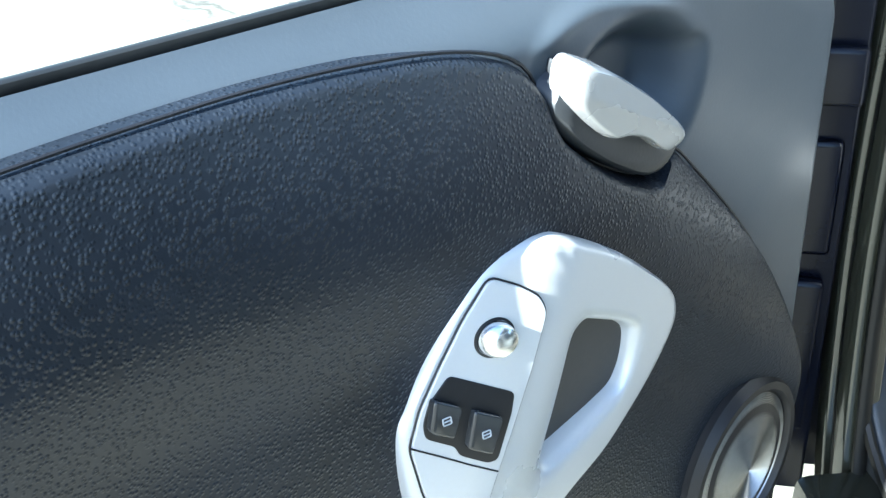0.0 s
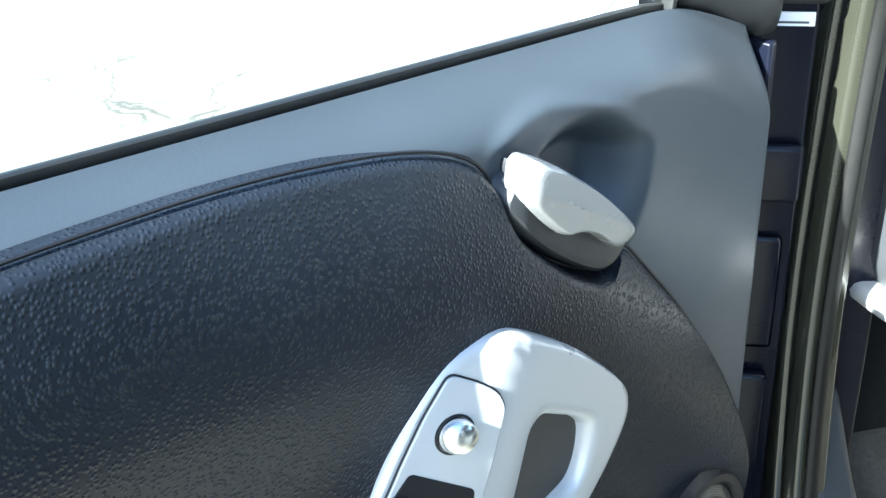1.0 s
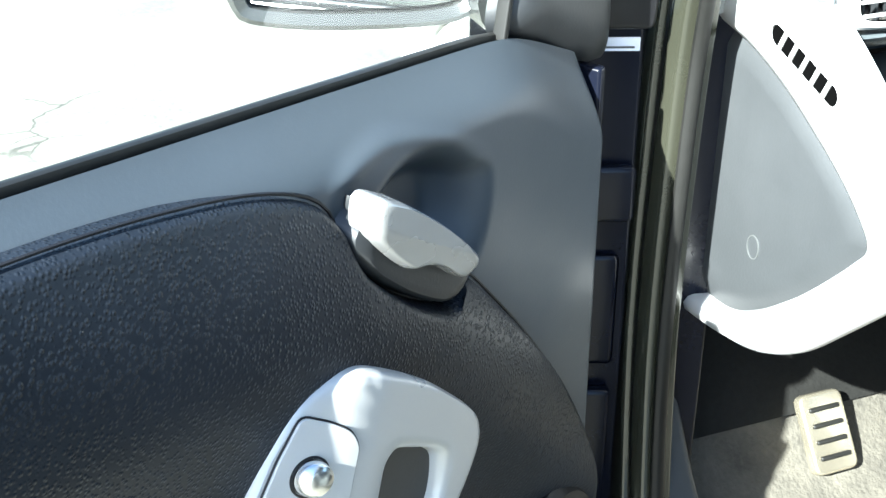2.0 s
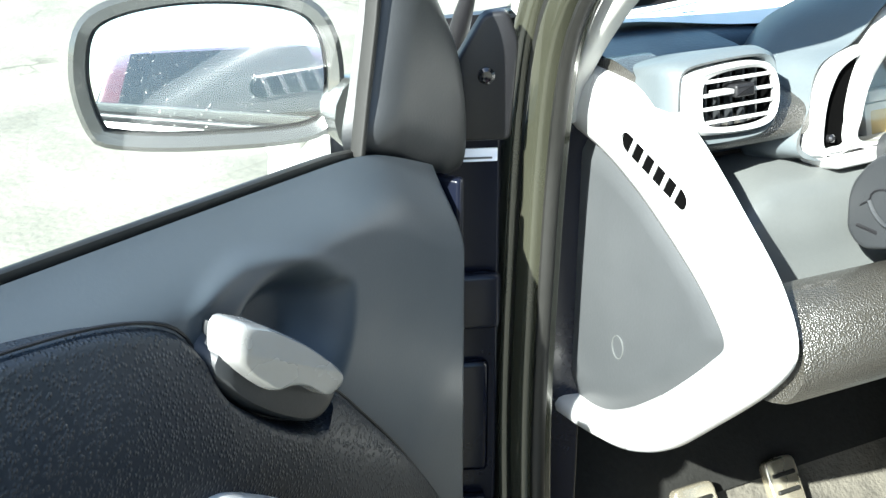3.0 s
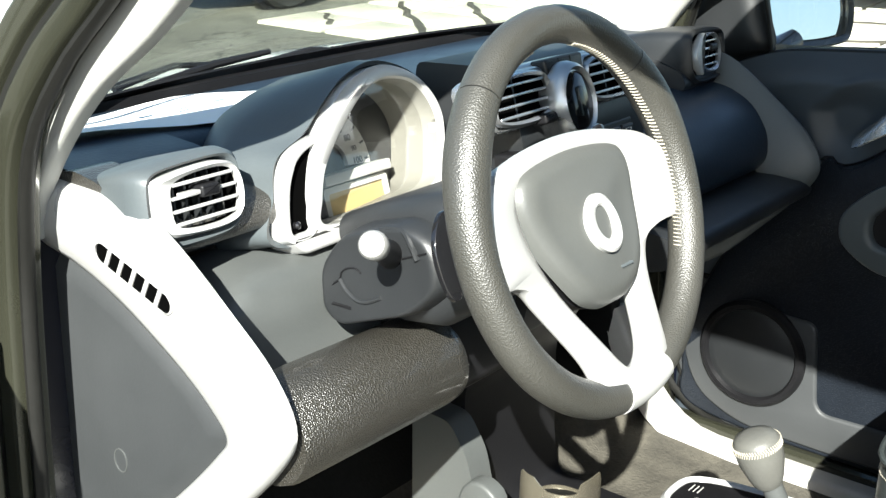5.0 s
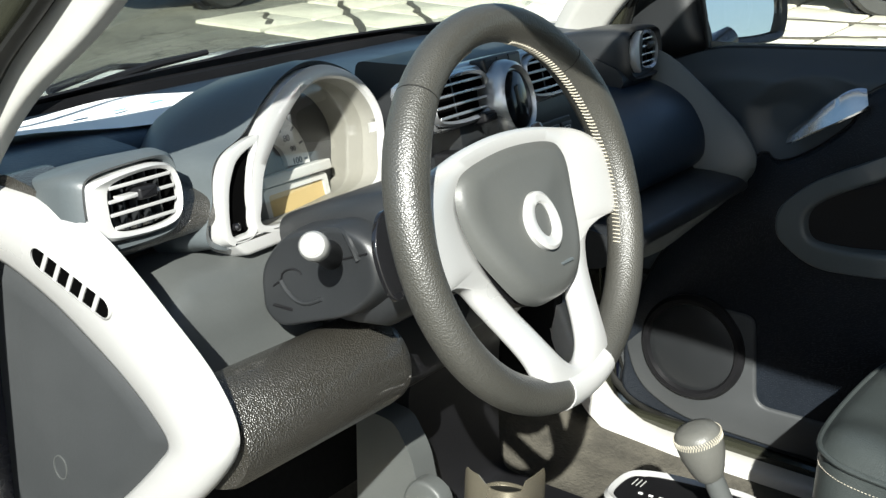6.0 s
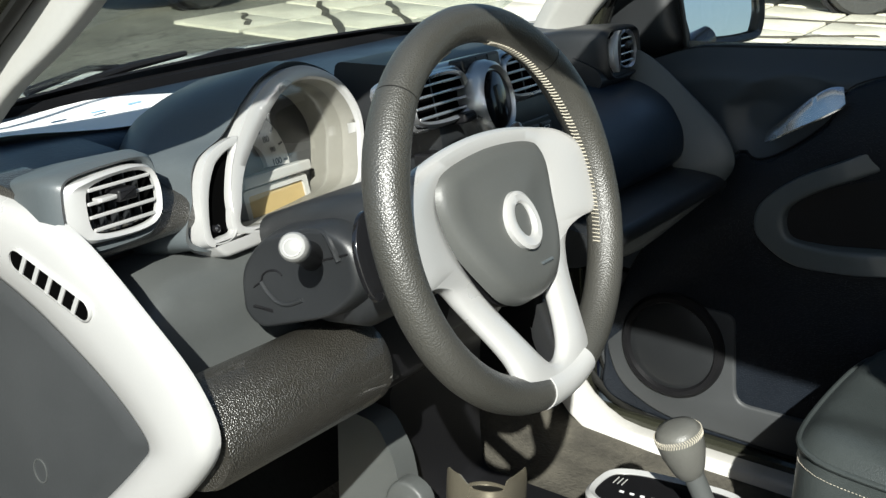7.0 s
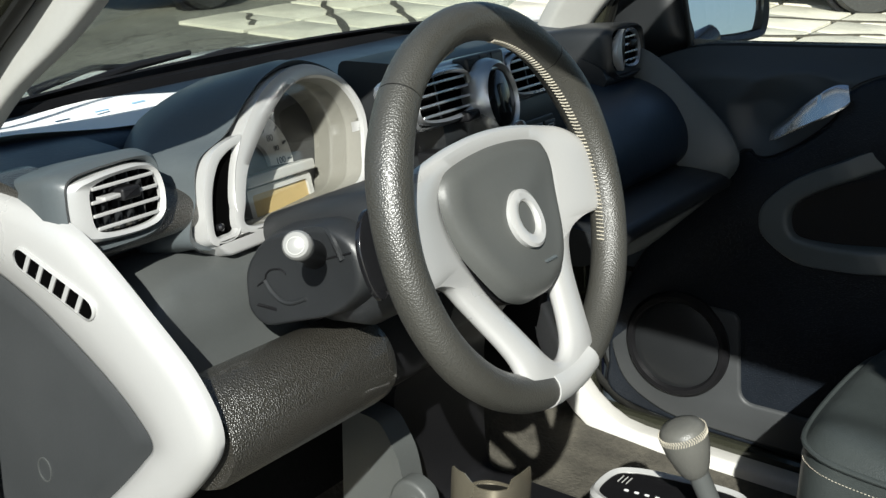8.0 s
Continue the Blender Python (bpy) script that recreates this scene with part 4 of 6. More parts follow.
# lower concave grey panel on the driver side
low = [(0.262, 0.848), (0.248, 0.825), (0.240, 0.795), (0.226, 0.772), (0.205, 0.757), (0.26, 0.735), (0.37, 0.735), (0.37, 0.862), (0.315, 0.866), (0.282, 0.862)]
rings = []
for x, z_cut in ((-0.5195, 0.790), (-0.513, 0.815), (-0.502, 0.836), (-0.484, 0.851), (-0.462, 0.860), (-0.44, 0.868), (-0.38, 0.868), (-0.28, 0.868), (-0.17, 0.868)):
    rings.append([V(x, y, min(z, z_cut)) for y, z in round_poly(low, 0.014, 5)])
part("lower_panel", skin(rings), GREY, dash, "grey concave knee panel", 50)
# filler between the knee panel and the side trim, its shade painted as darker grey
part("panel_filler", along_x(round_poly([(0.37, 0.862), (0.300, 0.862), (0.284, 0.845), (0.262, 0.800), (0.24, 0.765), (0.30, 0.735), (0.37, 0.735)], 0.01, 4), -0.552, -0.490, 4), DARK_AND_SHADE_GREY, dash, "knee panel filler darkened for shade", 50)
# knee bolster: thick grained roll
bol = [(0.168 + 0.052 * math.cos(a), 0.765 + 0.050 * math.sin(a)) for a in np.linspace(0, 2 * math.pi, 36, endpoint=False)]
rings = []
for x, k in ((-0.547, 0.95), (-0.54, 1.0), (-0.45, 1.0), (-0.33, 0.99), (-0.318, 0.97), (-0.314, 0.90)):
    rings.append([V(x, 0.168 + (y - 0.168) * k, 0.765 + (z - 0.765) * k - 0.02 * (x + 0.56)) for y, z in bol])
part("knee_bolster", skin(rings), GRAIN, dash, "coarse-grained dark knee roll", 50)
part("bolster_under", along_x(round_poly([(0.18, 0.735), (0.36, 0.745), (0.40, 0.68), (0.24, 0.695)], 0.02, 4), -0.552, -0.16, 6), BLACK, dash)
part("column_tunnel", box((-0.32, 0.17, 0.69), (-0.15, 0.40, 0.80), 0.02), BLACK, dash)


def side_trim(s):
    """Closed D-shaped trim on the end of the dash with a cap inside it and a demister slot."""
    m = lambda y, z, w=0.0: V(s * (0.562 + w), y, z)
    outer = [(0.50, 0.960), (0.44, 0.952), (0.36, 0.950), (0.300, 0.943), (0.258, 0.926), (0.192, 0.879), (0.140, 0.836), (0.115, 0.790), (0.136, 0.744), (0.205, 0.668), (0.262, 0.612), (0.318, 0.580), (0.38, 0.566), (0.452, 0.557), (0.51, 0.556), (0.53, 0.58), (0.53, 0.90)]
    inner = [(0.475, 0.888), (0.440, 0.882), (0.390, 0.872), (0.338, 0.853), (0.295, 0.832), (0.248, 0.806), (0.215, 0.782), (0.196, 0.760), (0.210, 0.738), (0.252, 0.692), (0.291, 0.655), (0.343, 0.613), (0.39, 0.588), (0.445, 0.582), (0.49, 0.586), (0.505, 0.61), (0.505, 0.85)]
    o, i = curve(outer), curve(inner)
    # passenger trim and cap use darker copies that paint in that side's shade
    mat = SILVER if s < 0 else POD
    rim = part("side_trim", hoop(o, i, m, [(0.16, -0.014), (0, -0.002), (0.01, 0.004), (0.06, 0.011), (0.20, 0.016), (0.55, 0.018), (0.85, 0.014), (0.96, 0.008), (1, -0.004), (1, -0.03)]), mat, dash, "satin silver curved side trim" if s < 0 else "curved side trim darkened for shade", 50)
    cap = part("end_cap", dome(i, m, lambda y, z, t: -0.006 + 0.008 * smooth(0.02, 0.14, t), 12), DARK_AND_SHADE_GREY if s < 0 else CHARCOAL, dash, "grey plastic dash end cap")
    if s > 0:
        return
    ca = (0.355, 0.679)
    part("cap_plug", hoop(oval(0.010, 0.013, 28, *ca), oval(0.0088, 0.0118, 28, *ca), m, [(0, 0.0), (0, 0.0030), (1, 0.0030), (1, 0.0)]), GREY, cap)
    # demister slot with six little bars
    a, b = np.array((0.345, 0.9060)), np.array((0.244, 0.8740))
    d = (b - a) / np.linalg.norm(b - a)
    q = np.array((-d[1], d[0]))
    L = np.linalg.norm(b - a)
    slot = []
    for t in np.linspace(math.pi / 2, 3 * math.pi / 2, 12):
        slot.append(a + d * (0.010 * math.cos(t) + 0.010) + q * 0.0095 * math.sin(t))
    for t in np.linspace(-math.pi / 2, math.pi / 2, 12):
        slot.append(b + d * (0.010 * math.cos(t) - 0.010) + q * 0.0095 * math.sin(t))
    slot = np.array(slot)
    # near-black plate: painted shade in place of an open slot
    sl = part("demister_slot", slab_of(slot, m, 0.006, 0.0186), RECESS_SHADE, rim, "demister slot with painted black shade")
    part("slot_rim", hoop(inset(slot, -0.0022), slot, m, [(0, 0.012), (0.3, 0.0195), (1, 0.0205), (1, 0.016)]), SILVER, rim)
    for t in np.linspace(0.17, 0.83, 5):
        c = a + d * L * t
        k = 0.0010
        part("slot_bar", slab_of(np.array([c - d * k - q * 0.0092, c + d * k - q * 0.0092 + d * 0.003, c + d * k + q * 0.0092, c - d * k + q * 0.0092 - d * 0.003]), m, 0.012, 0.0198), SILVER, rim)


side_trim(-1)
side_trim(1)


def vent_face(m, w, h, rows, cols, parent, rim_mat=SILVER, tab=True, cheek=0.0):
    """A vent grille in the plane of m: rounded rim, bars across, thin uprights behind, a thumb tab."""
    out = spline([(-w / 2 + 0.004, -h / 2 + 0.006), (-w / 2 - 0.003, 0), (-w / 2 + 0.004, h / 2 - 0.006), (0, h / 2 + 0.001), (w / 2 - 0.006, h / 2 - 0.004), (w / 2 + 0.004, 0), (w / 2 - 0.006, -h / 2 + 0.004), (0, -h / 2 - 0.001)], 56, True)
    inn = inset(out, 0.0055)
    # one cheek of the rim is broad and falls away
    out = np.array([(u - cheek * (1 - smooth(-w / 2, 0.0, u)), v) for u, v in out])
    rim = part("vent_rim", hoop(out, inn, m, [(0, -0.030), (0, 0.0), (0.4, 0.0035), (1, 0.0), (1, -0.004)]), rim_mat, parent, "satin silver vent rim")
    # throat and well are painted black for the shade inside
    part("vent_throat", hoop(inset(inn, -0.001), inn, m, [(0, -0.004), (1, -0.004), (1, -0.050)]), RECESS_SHADE, parent)
    part("vent_well", slab_of(inn, m, -0.052, -0.042), RECESS_SHADE, parent)
    half = lambda v: (w / 2 - 0.004) * math.sqrt(max(0.05, 1 - (abs(v) / (h / 2)) ** 4))
    for i in range(rows):
        v = -h / 2 + h * (i + 1) / (rows + 1)
        a = half(v)
        bar = slab_of(rect(2 * a, 0.0032, 0.0012, 0, v, 3), m, -0.0014, 0.001, 0.0008)
        part("vent_bar", bar, rim_mat, parent)
    for i in range(cols):
        u = -w / 2 + w * (i + 1) / (cols + 1)
        part("vent_upright", slab_of(rect(0.0022, h * 0.86, 0.0008, u, 0, 2), m, -0.020, -0.010), CHARCOAL, parent)
    if tab:
        t = part("vent_tab", slab_of(rect(0.022, 0.0115, 0.003, 0.003, h * 0.12), m, -0.012, 0.007, 0.003), BLACK, parent, "black thumb tab")
        if cheek:
            part("tab_arm", slab_of(rect(0.024, 0.004, 0.001, -0.014, h * 0.12), m, -0.008, 0.004, 0.001), rim_mat, parent)
    return rim


def vent_pod(x, s, label, mat, grain_mat, rim_mat):
    """Rounded pod on the outer end of the dash with a vent in its face."""
    v = thing("air_vent", label, "air vent", (x, 0.33, 0.93), "dash vents")
    face = Vector((-0.10 * s * 0, -0.985, 0.16)).normalized()
    c = V(x, 0.292, 0.949)
    m = on_plane(c, face)
    shape = lambda k, dx=0.0, dv=0.0: [(u * k + dx, w * k + dv) for u, w in curve([(-0.056, -0.040), (-0.063, -0.020), (-0.062, 0.014), (-0.056, 0.031), (-0.03, 0.037), (0.03, 0.039), (0.056, 0.034), (0.064, 0.016), (0.064, -0.022), (0.054, -0.040), (0.03, -0.047), (-0.03, -0.047)], 5) * np.array([-s, 1])]
    tail = [(-0.140, 0.83, 0.010, -0.010), (-0.07, 0.93, 0.005, -0.004)] if s < 0 else [(-0.150, 0.96, 0.006, -0.004), (-0.07, 1.04, 0.0, 0.0)]
    rings = [[m(a, b, q) for a, b in shape(k, dx, dv)] for q, k, dx, dv in tail] + [[m(a, b, -0.022) for a, b in shape(1.0)], [m(a, b, -0.006) for a, b in shape(0.94)], [m(a, b, 0.0) for a, b in shape(0.86)], [m(a, b, -0.002) for a, b in shape(0.80)], [m(a, b, -0.030) for a, b in shape(0.76)]]
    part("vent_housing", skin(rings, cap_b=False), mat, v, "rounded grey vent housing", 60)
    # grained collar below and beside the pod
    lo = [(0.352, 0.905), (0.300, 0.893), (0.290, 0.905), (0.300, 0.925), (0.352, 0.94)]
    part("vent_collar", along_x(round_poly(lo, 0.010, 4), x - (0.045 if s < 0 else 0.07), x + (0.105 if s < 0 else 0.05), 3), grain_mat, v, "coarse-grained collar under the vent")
    if s < 0:
        side = round_poly([(0.425, 0.957), (0.400, 0.9635), (0.365, 0.9585), (0.330, 0.942), (0.306, 0.915), (0.315, 0.900), (0.425, 0.905)], 0.008, 4)
        part("vent_apron", along_x(side, -0.561, -0.515, 3), grain_mat, v, "coarse-grained apron beside the vent")
        vent_face(lambda a, b, q=0.0: m(a + 0.009, b - 0.003, q + 0.003 - 0.45 * max(0.0, -0.040 - a)), 0.084, 0.060, 4, 5, v, rim_mat, True, 0.020)
    else:
        vent_face(lambda a, b, q=0.0: m(a - 0.002, b, q + 0.003 - 0.25 * max(0.0, -0.025 - a)), 0.056, 0.058, 4, 3, v, SILVER_METAL, True, 0.006)
        cres = spline([(-0.020, 0.031), (-0.040, 0.020), (-0.052, 0.002), (-0.050, -0.014), (-0.034, -0.031), (-0.034, -0.016), (-0.035, 0.004), (-0.030, 0.020)], 40, True)
        part("vent_cheek", slab_of(cres, m, -0.004, 0.0075, 0.003), SILVER, v, "satin silver crescent")
    return v


vent_pod(-0.508, -1, "grey rounded driver side vent with silver bars", POD, GRAIN, SILVER)
# charcoal pod and collar: the passenger side's shade is painted in
vent_pod(0.512, 1, "passenger side vent darkened for shade, silver bars", CHARCOAL, CHARCOAL, SILVER)


# ---- instrument cluster ----
def cluster():
    cl = thing("instrument_cluster", "instrument pod with silver bezel, speedometer and amber display", "instrument cluster", (-0.28, 0.33, 0.86))
    face = Vector((0, -0.955, 0.297))
    m = on_plane((-0.258, 0.298, 0.941), face)
    main = curve([(-0.110, -0.060), (-0.106, -0.026), (-0.096, 0.002), (-0.082, 0.024), (-0.048, 0.058), (-0.012, 0.079), (0.034, 0.088), (0.078, 0.075), (0.107, 0.051), (0.120, 0.020), (0.112, -0.016), (0.094, -0.058), (0.03, -0.076), (-0.05, -0.074)], 9)
    main_in = curve([(-0.096, -0.056), (-0.091, -0.034), (-0.078, -0.007), (-0.057, 0.015), (-0.027, 0.041), (0.008, 0.064), (0.042, 0.072), (0.080, 0.064), (0.102, 0.044), (0.112, 0.016), (0.105, -0.016), (0.088, -0.050), (0.03, -0.060), (-0.04, -0.062)], 9)
    # hood: a broad brow behind the bezel, falling towards the screen
    def hood(w, pts):
        return [m(u, v, w) for u, v in curve(pts, 9)]
    front = [(-0.150, -0.068), (-0.148, -0.016), (-0.133, 0.018), (-0.090, 0.036), (-0.050, 0.064), (-0.012, 0.085), (0.034, 0.094), (0.082, 0.080), (0.113, 0.054), (0.127, 0.020), (0.119, -0.020), (0.098, -0.075)]
    rings = [hood(-0.200, [(-0.060, -0.060), (-0.085, -0.01), (-0.080, 0.038), (-0.055, 0.058), (-0.030, 0.070), (0.0, 0.080), (0.034, 0.085), (0.070, 0.078), (0.095, 0.058), (0.108, 0.030), (0.105, -0.020), (0.090, -0.070)]),
             hood(-0.130, [(-0.120, -0.065), (-0.130, -0.01), (-0.122, 0.036), (-0.092, 0.064), (-0.058, 0.080), (-0.012, 0.092), (0.034, 0.098), (0.082, 0.088), (0.110, 0.062), (0.122, 0.025), (0.116, -0.020), (0.096, -0.075)]),
             hood(-0.072, [(-0.156, -0.068), (-0.162, -0.012), (-0.152, 0.028), (-0.120, 0.052), (-0.070, 0.074), (-0.020, 0.090), (0.034, 0.098), (0.082, 0.086), (0.113, 0.060), (0.126, 0.022), (0.118, -0.020), (0.098, -0.075)]),
             hood(-0.026, [(u * 1.03, v + 0.004) for u, v in front]), hood(-0.004, front), hood(-0.010, [(u * 0.95 + 0.001, v * 0.95) for u, v in front])]
    part("hood", skin(rings, cap_b=False), POD, cl, "grey hood over the instruments", 60)
    # bezel: main arch and the small window at its left
    inn = main_in
    bez = part("bezel", hoop(main, inn, m, [(0, -0.02), (0, 0.005), (0.3, 0.0066), (0.85, 0.005), (1, 0.0), (1, -0.012)]), SILVER, cl, "satin silver bezel", 50)
    deep = [m(u, v * 0.98, -0.075) for u, v in inn]
    part("bezel_wall", skin([[m(u, v, 0.0) for u, v in inn], [m(u, v * 0.99, -0.04) for u, v in inn], deep], cap_a=False, cap_b=False), PALE_WALL, cl, "pale inner wall of the pod")
    side_o = curve([(-0.152, -0.058), (-0.145, -0.016), (-0.129, 0.014), (-0.110, 0.027), (-0.078, 0.033), (-0.082, 0.024), (-0.096, 0.002), (-0.106, -0.026), (-0.110, -0.060), (-0.132, -0.068)], 8)
    side_i = curve([(-0.141, -0.054), (-0.132, -0.018), (-0.117, 0.006), (-0.104, 0.016), (-0.088, 0.022), (-0.089, 0.016), (-0.098, 0.000), (-0.1080, -0.026), (-0.1120, -0.054), (-0.127, -0.058)], 8)
    part("side_bezel", hoop(side_o, side_i, m, [(0, -0.02), (0, 0.005), (0.3, 0.0062), (0.8, 0.005), (1, 0.001), (1, -0.004)]), SILVER, cl)
    # flush black plate: shade painted where the opening is deep
    part("side_window", slab_of(side_i, m, -0.03, -0.003), RECESS_SHADE, cl)
    part("side_peg", lathe([(0.004, -0.02), (0.004, 0.003), (0.002, 0.005)], lambda a, b, c: m(a - 0.131, b - 0.050, c), 14), PIANO, cl)
    low_o = [(-0.148, -0.062), (0.092, -0.060), (0.086, -0.078), (-0.130, -0.080)]
    part("lower_lip", slab_of(round_poly(low_o, 0.006, 4), m, -0.03, 0.006, 0.004), SILVER, cl)
    # dial
    part("dial_back", slab_of([(u, v * 0.98) for u, v in inset(inn, -0.003)], m, -0.078, -0.072), DIAL_DARK, cl)
    c = (-0.004, -0.010)
    arc_o = [(c[0] + 0.066 * math.cos(a), c[1] + 0.066 * math.sin(a)) for a in np.linspace(radians(-5), radians(185), 48)]
    arc_i = [(c[0] + 0.030 * math.cos(a), c[1] + 0.030 * math.sin(a)) for a in np.linspace(radians(185), radians(-5), 48)]
    dial = part("dial_ring", slab_of(np.array(arc_o + arc_i), m, -0.072, -0.066), DIAL, cl, "pale speedometer ring")
    def spot(r, a, w):
        p = m(c[0] + r * math.cos(a), c[1] + r * math.sin(a), w)
        right = (m(1, 0, 0) - m(0, 0, 0))
        up = (m(0, 1, 0) - m(0, 0, 0))
        return Matrix.Translation(p) @ Matrix((right, up, Vector(face).normalized())).transposed().to_4x4()
    for i, txt in enumerate(("0", "10", "20", "30", "40", "50", "60", "70", "80", "90", "100")):
        a = radians(180 - i * 18)
        letters(txt, 0.0105 if i % 2 == 0 else 0.0085, spot(0.046, a, -0.0655), INK_DARK, dial)
        part("dial_mark", slab_of(np.array([(c[0] + r * math.cos(a + e), c[1] + r * math.sin(a + e)) for r, e in ((0.058, -0.018), (0.064, -0.018), (0.064, 0.018), (0.058, 0.018))]), m, -0.066, -0.0652), INK_DARK, dial)
    part("needle", slab_of(np.array([(c[0] - 0.055, c[1] - 0.006), (c[0] - 0.02, c[1] - 0.003), (c[0] - 0.02, c[1] + 0.003), (c[0] - 0.055, c[1] - 0.004)]), m, -0.064, -0.0625), ICON, cl)
    part("display", slab_of(rect(0.090, 0.030, 0.004, 0.022, -0.052), m, -0.068, -0.060), LCD, cl, "amber display")
    part("display_frame", hoop(rect(0.104, 0.044, 0.006, 0.022, -0.052), rect(0.090, 0.030, 0.004, 0.022, -0.052), m, [(0, -0.07), (0, -0.057), (1, -0.057), (1, -0.066)]), DIAL, cl)
    part("display_shelf", slab_of(rect(0.11, 0.012, 0.003, 0.024, -0.022), m, -0.07, -0.05, 0.002), DIAL, cl)
    g = part("clear_cover", skin([[m(u, v, w - 0.12 * (0.09 - v) * 0.2) for u, v in inset(inn, 0.001)] for w in (-0.020, -0.019)]), COVER, cl)
    g.visible_shadow = False


cluster()


# ---- centre stack ----
def centre_stack():
    st = thing("centre_stack", "dark centre stack with silver vents and round clock pod", "centre console", (0, 0.28, 0.70))
    face = Vector((0, -0.96, 0.28)).normalized()
    m = on_plane((-0.026, 0.222, 0.985), face)
    prof = [(0.36, 1.010), (0.27, 1.016), (0.232, 1.008), (0.222, 0.990), (0.205, 0.940), (0.200, 0.90), (0.190, 0.84), (0.185, 0.76), (0.20, 0.70), (0.36, 0.70)]
    part("stack_body", along_x(round_poly(prof, 0.012, 4), -0.112, 0.155, 8), CHARCOAL, st, "dark stack body", 50)
    # silver vent cradle
    cr = spline([(-0.148, -0.024), (-0.152, 0.008), (-0.135, 0.030), (0.0, 0.036), (0.135, 0.030), (0.152, 0.008), (0.148, -0.024), (0.10, -0.034), (0, -0.034), (-0.10, -0.034)], 80, True)
    part("vent_cradle", slab_of(cr, m, -0.03, 0.004, 0.010), SILVER_METAL, st, "satin silver vent surround")
    for x in (-0.094, 0.094):
        mv = lambda a, b, q=0.0, x=x: m(a + x, b, q + 0.008)
        # black plate paints the shade behind the bars
        part("vent_back", slab_of(rect(0.105, 0.055, 0.014), mv, -0.03, 0.001), RECESS_SHADE, st)
        part("vent_box", hoop(rect(0.112, 0.062, 0.016), rect(0.104, 0.054, 0.014), mv, [(0, -0.03), (0, 0.006), (0.5, 0.009), (1, 0.006), (1, -0.03)]), SILVER_METAL, st)
        vent_face(lambda a, b, q=0.0, mv=mv: mv(a, b, q + 0.012), 0.104, 0.056, 4, 1, st, SILVER_METAL, False)
    # hazard switch cap
    part("hazard_switch", slab_of(round_poly([(-0.036, 0.010), (0.036, 0.010), (0.040, 0.036), (-0.040, 0.036)], 0.006, 4), m, 0.0, 0.020, 0.004), CHARCOAL, st, "three dark buttons")
    for u in (-0.012, 0.012):
        part("button_gap", slab_of(rect(0.0012, 0.022, 0.0004, u, 0.023, 2), m, 0.018, 0.0205), BLACK, st)
    # oval pod with a gloss black face
    mo = lambda a, b, q=0.0: m(a - 0.012, b - 0.018, q + 0.022)
    pod = part("clock_pod", lathe([(1.06, -0.03), (1.06, 0.006), (0.98, 0.016), (0.88, 0.020), (0.80, 0.014)], lambda a, b, q: mo(a * 0.035, b * 0.045, q), 44), SILVER_METAL, st, "oval satin chrome pod")
    part("pod_face", lathe([(0.80, 0.004), (0.80, 0.015), (0.70, 0.0175), (0.02, 0.019)], lambda a, b, q: mo(a * 0.036, b * 0.043, q), 44), PIANO, pod)
    part("pod_bar", slab_of(rect(0.011, 0.034, 0.003), mo, 0.018, 0.0215, 0.001), DARK_GLASS, pod)
    part("pod_peg", lathe([(0.003, 0.0), (0.003, 0.016), (0.001, 0.017)], lambda a, b, q: mo(a, b - 0.047, q), 12), BLACK, pod)
    part("pod_lever", slab_of(rect(0.03, 0.012, 0.004, -0.055, -0.028), m, 0.01, 0.03, 0.004), BLACK, st)
    # switch bank and radio
    m2 = on_plane((-0.005, 0.203, 0.905), Vector((0, -0.98, 0.2)).normalized())
    part("switch_bank", slab_of(rect(0.26, 0.030, 0.005, 0, 0.010), m2, -0.02, 0.005, 0.003), BLACK, st, "dark switch bank")
    for u in (0.055, 0.085, 0.115):
        part("bank_button", slab_of(rect(0.026, 0.014, 0.002, u, 0.010), m2, 0.0, 0.008, 0.002), CHARCOAL, st)
        part("button_mark", hoop(rect(0.014, 0.004, 0.0015, u, 0.010), rect(0.012, 0.0026, 0.001, u, 0.010), m2, [(0, 0.0075), (0, 0.0085), (1, 0.0085), (1, 0.0075)]), ICON, st)
    part("radio", slab_of(rect(0.20, 0.062, 0.006, 0, -0.048), m2, -0.02, 0.006, 0.003), BLACK, st, "black radio")
    for i in range(6):
        part("radio_button", slab_of(rect(0.020, 0.009, 0.002, -0.062 + 0.025 * i, -0.068), m2, 0.0, 0.009, 0.002), CHARCOAL, st)
    part("radio_display", slab_of(rect(0.11, 0.020, 0.002, 0, -0.034), m2, 0.0, 0.0075), PIANO, st)


centre_stack()

# passenger side of the dash: rounded dark glove shelf
gl = [(0.36, 0.905), (0.27, 0.895), (0.225, 0.872), (0.195, 0.83), (0.190, 0.79), (0.215, 0.765), (0.30, 0.735), (0.38, 0.735)]
part("glove_shelf", along_x(round_poly(gl, 0.022, 6), 0.155, 0.556, 10, 0.0), DASH_TOP, dash, "dark glove shelf tinted blue for shade", 50)
gl = [(0.33, 0.765), (0.18, 0.772), (0.130, 0.765), (0.125, 0.745), (0.16, 0.72), (0.33, 0.70)]
part("glove_roll", along_x(round_poly(gl, 0.018, 6), 0.155, 0.568, 10), CHARCOAL, dash)

# paper left on the dash by the windscreen
paper = thing("paper_sheet", "white printed paper lying on the dash top", "paper", (-0.34, 0.50, 0.960))
rows = []
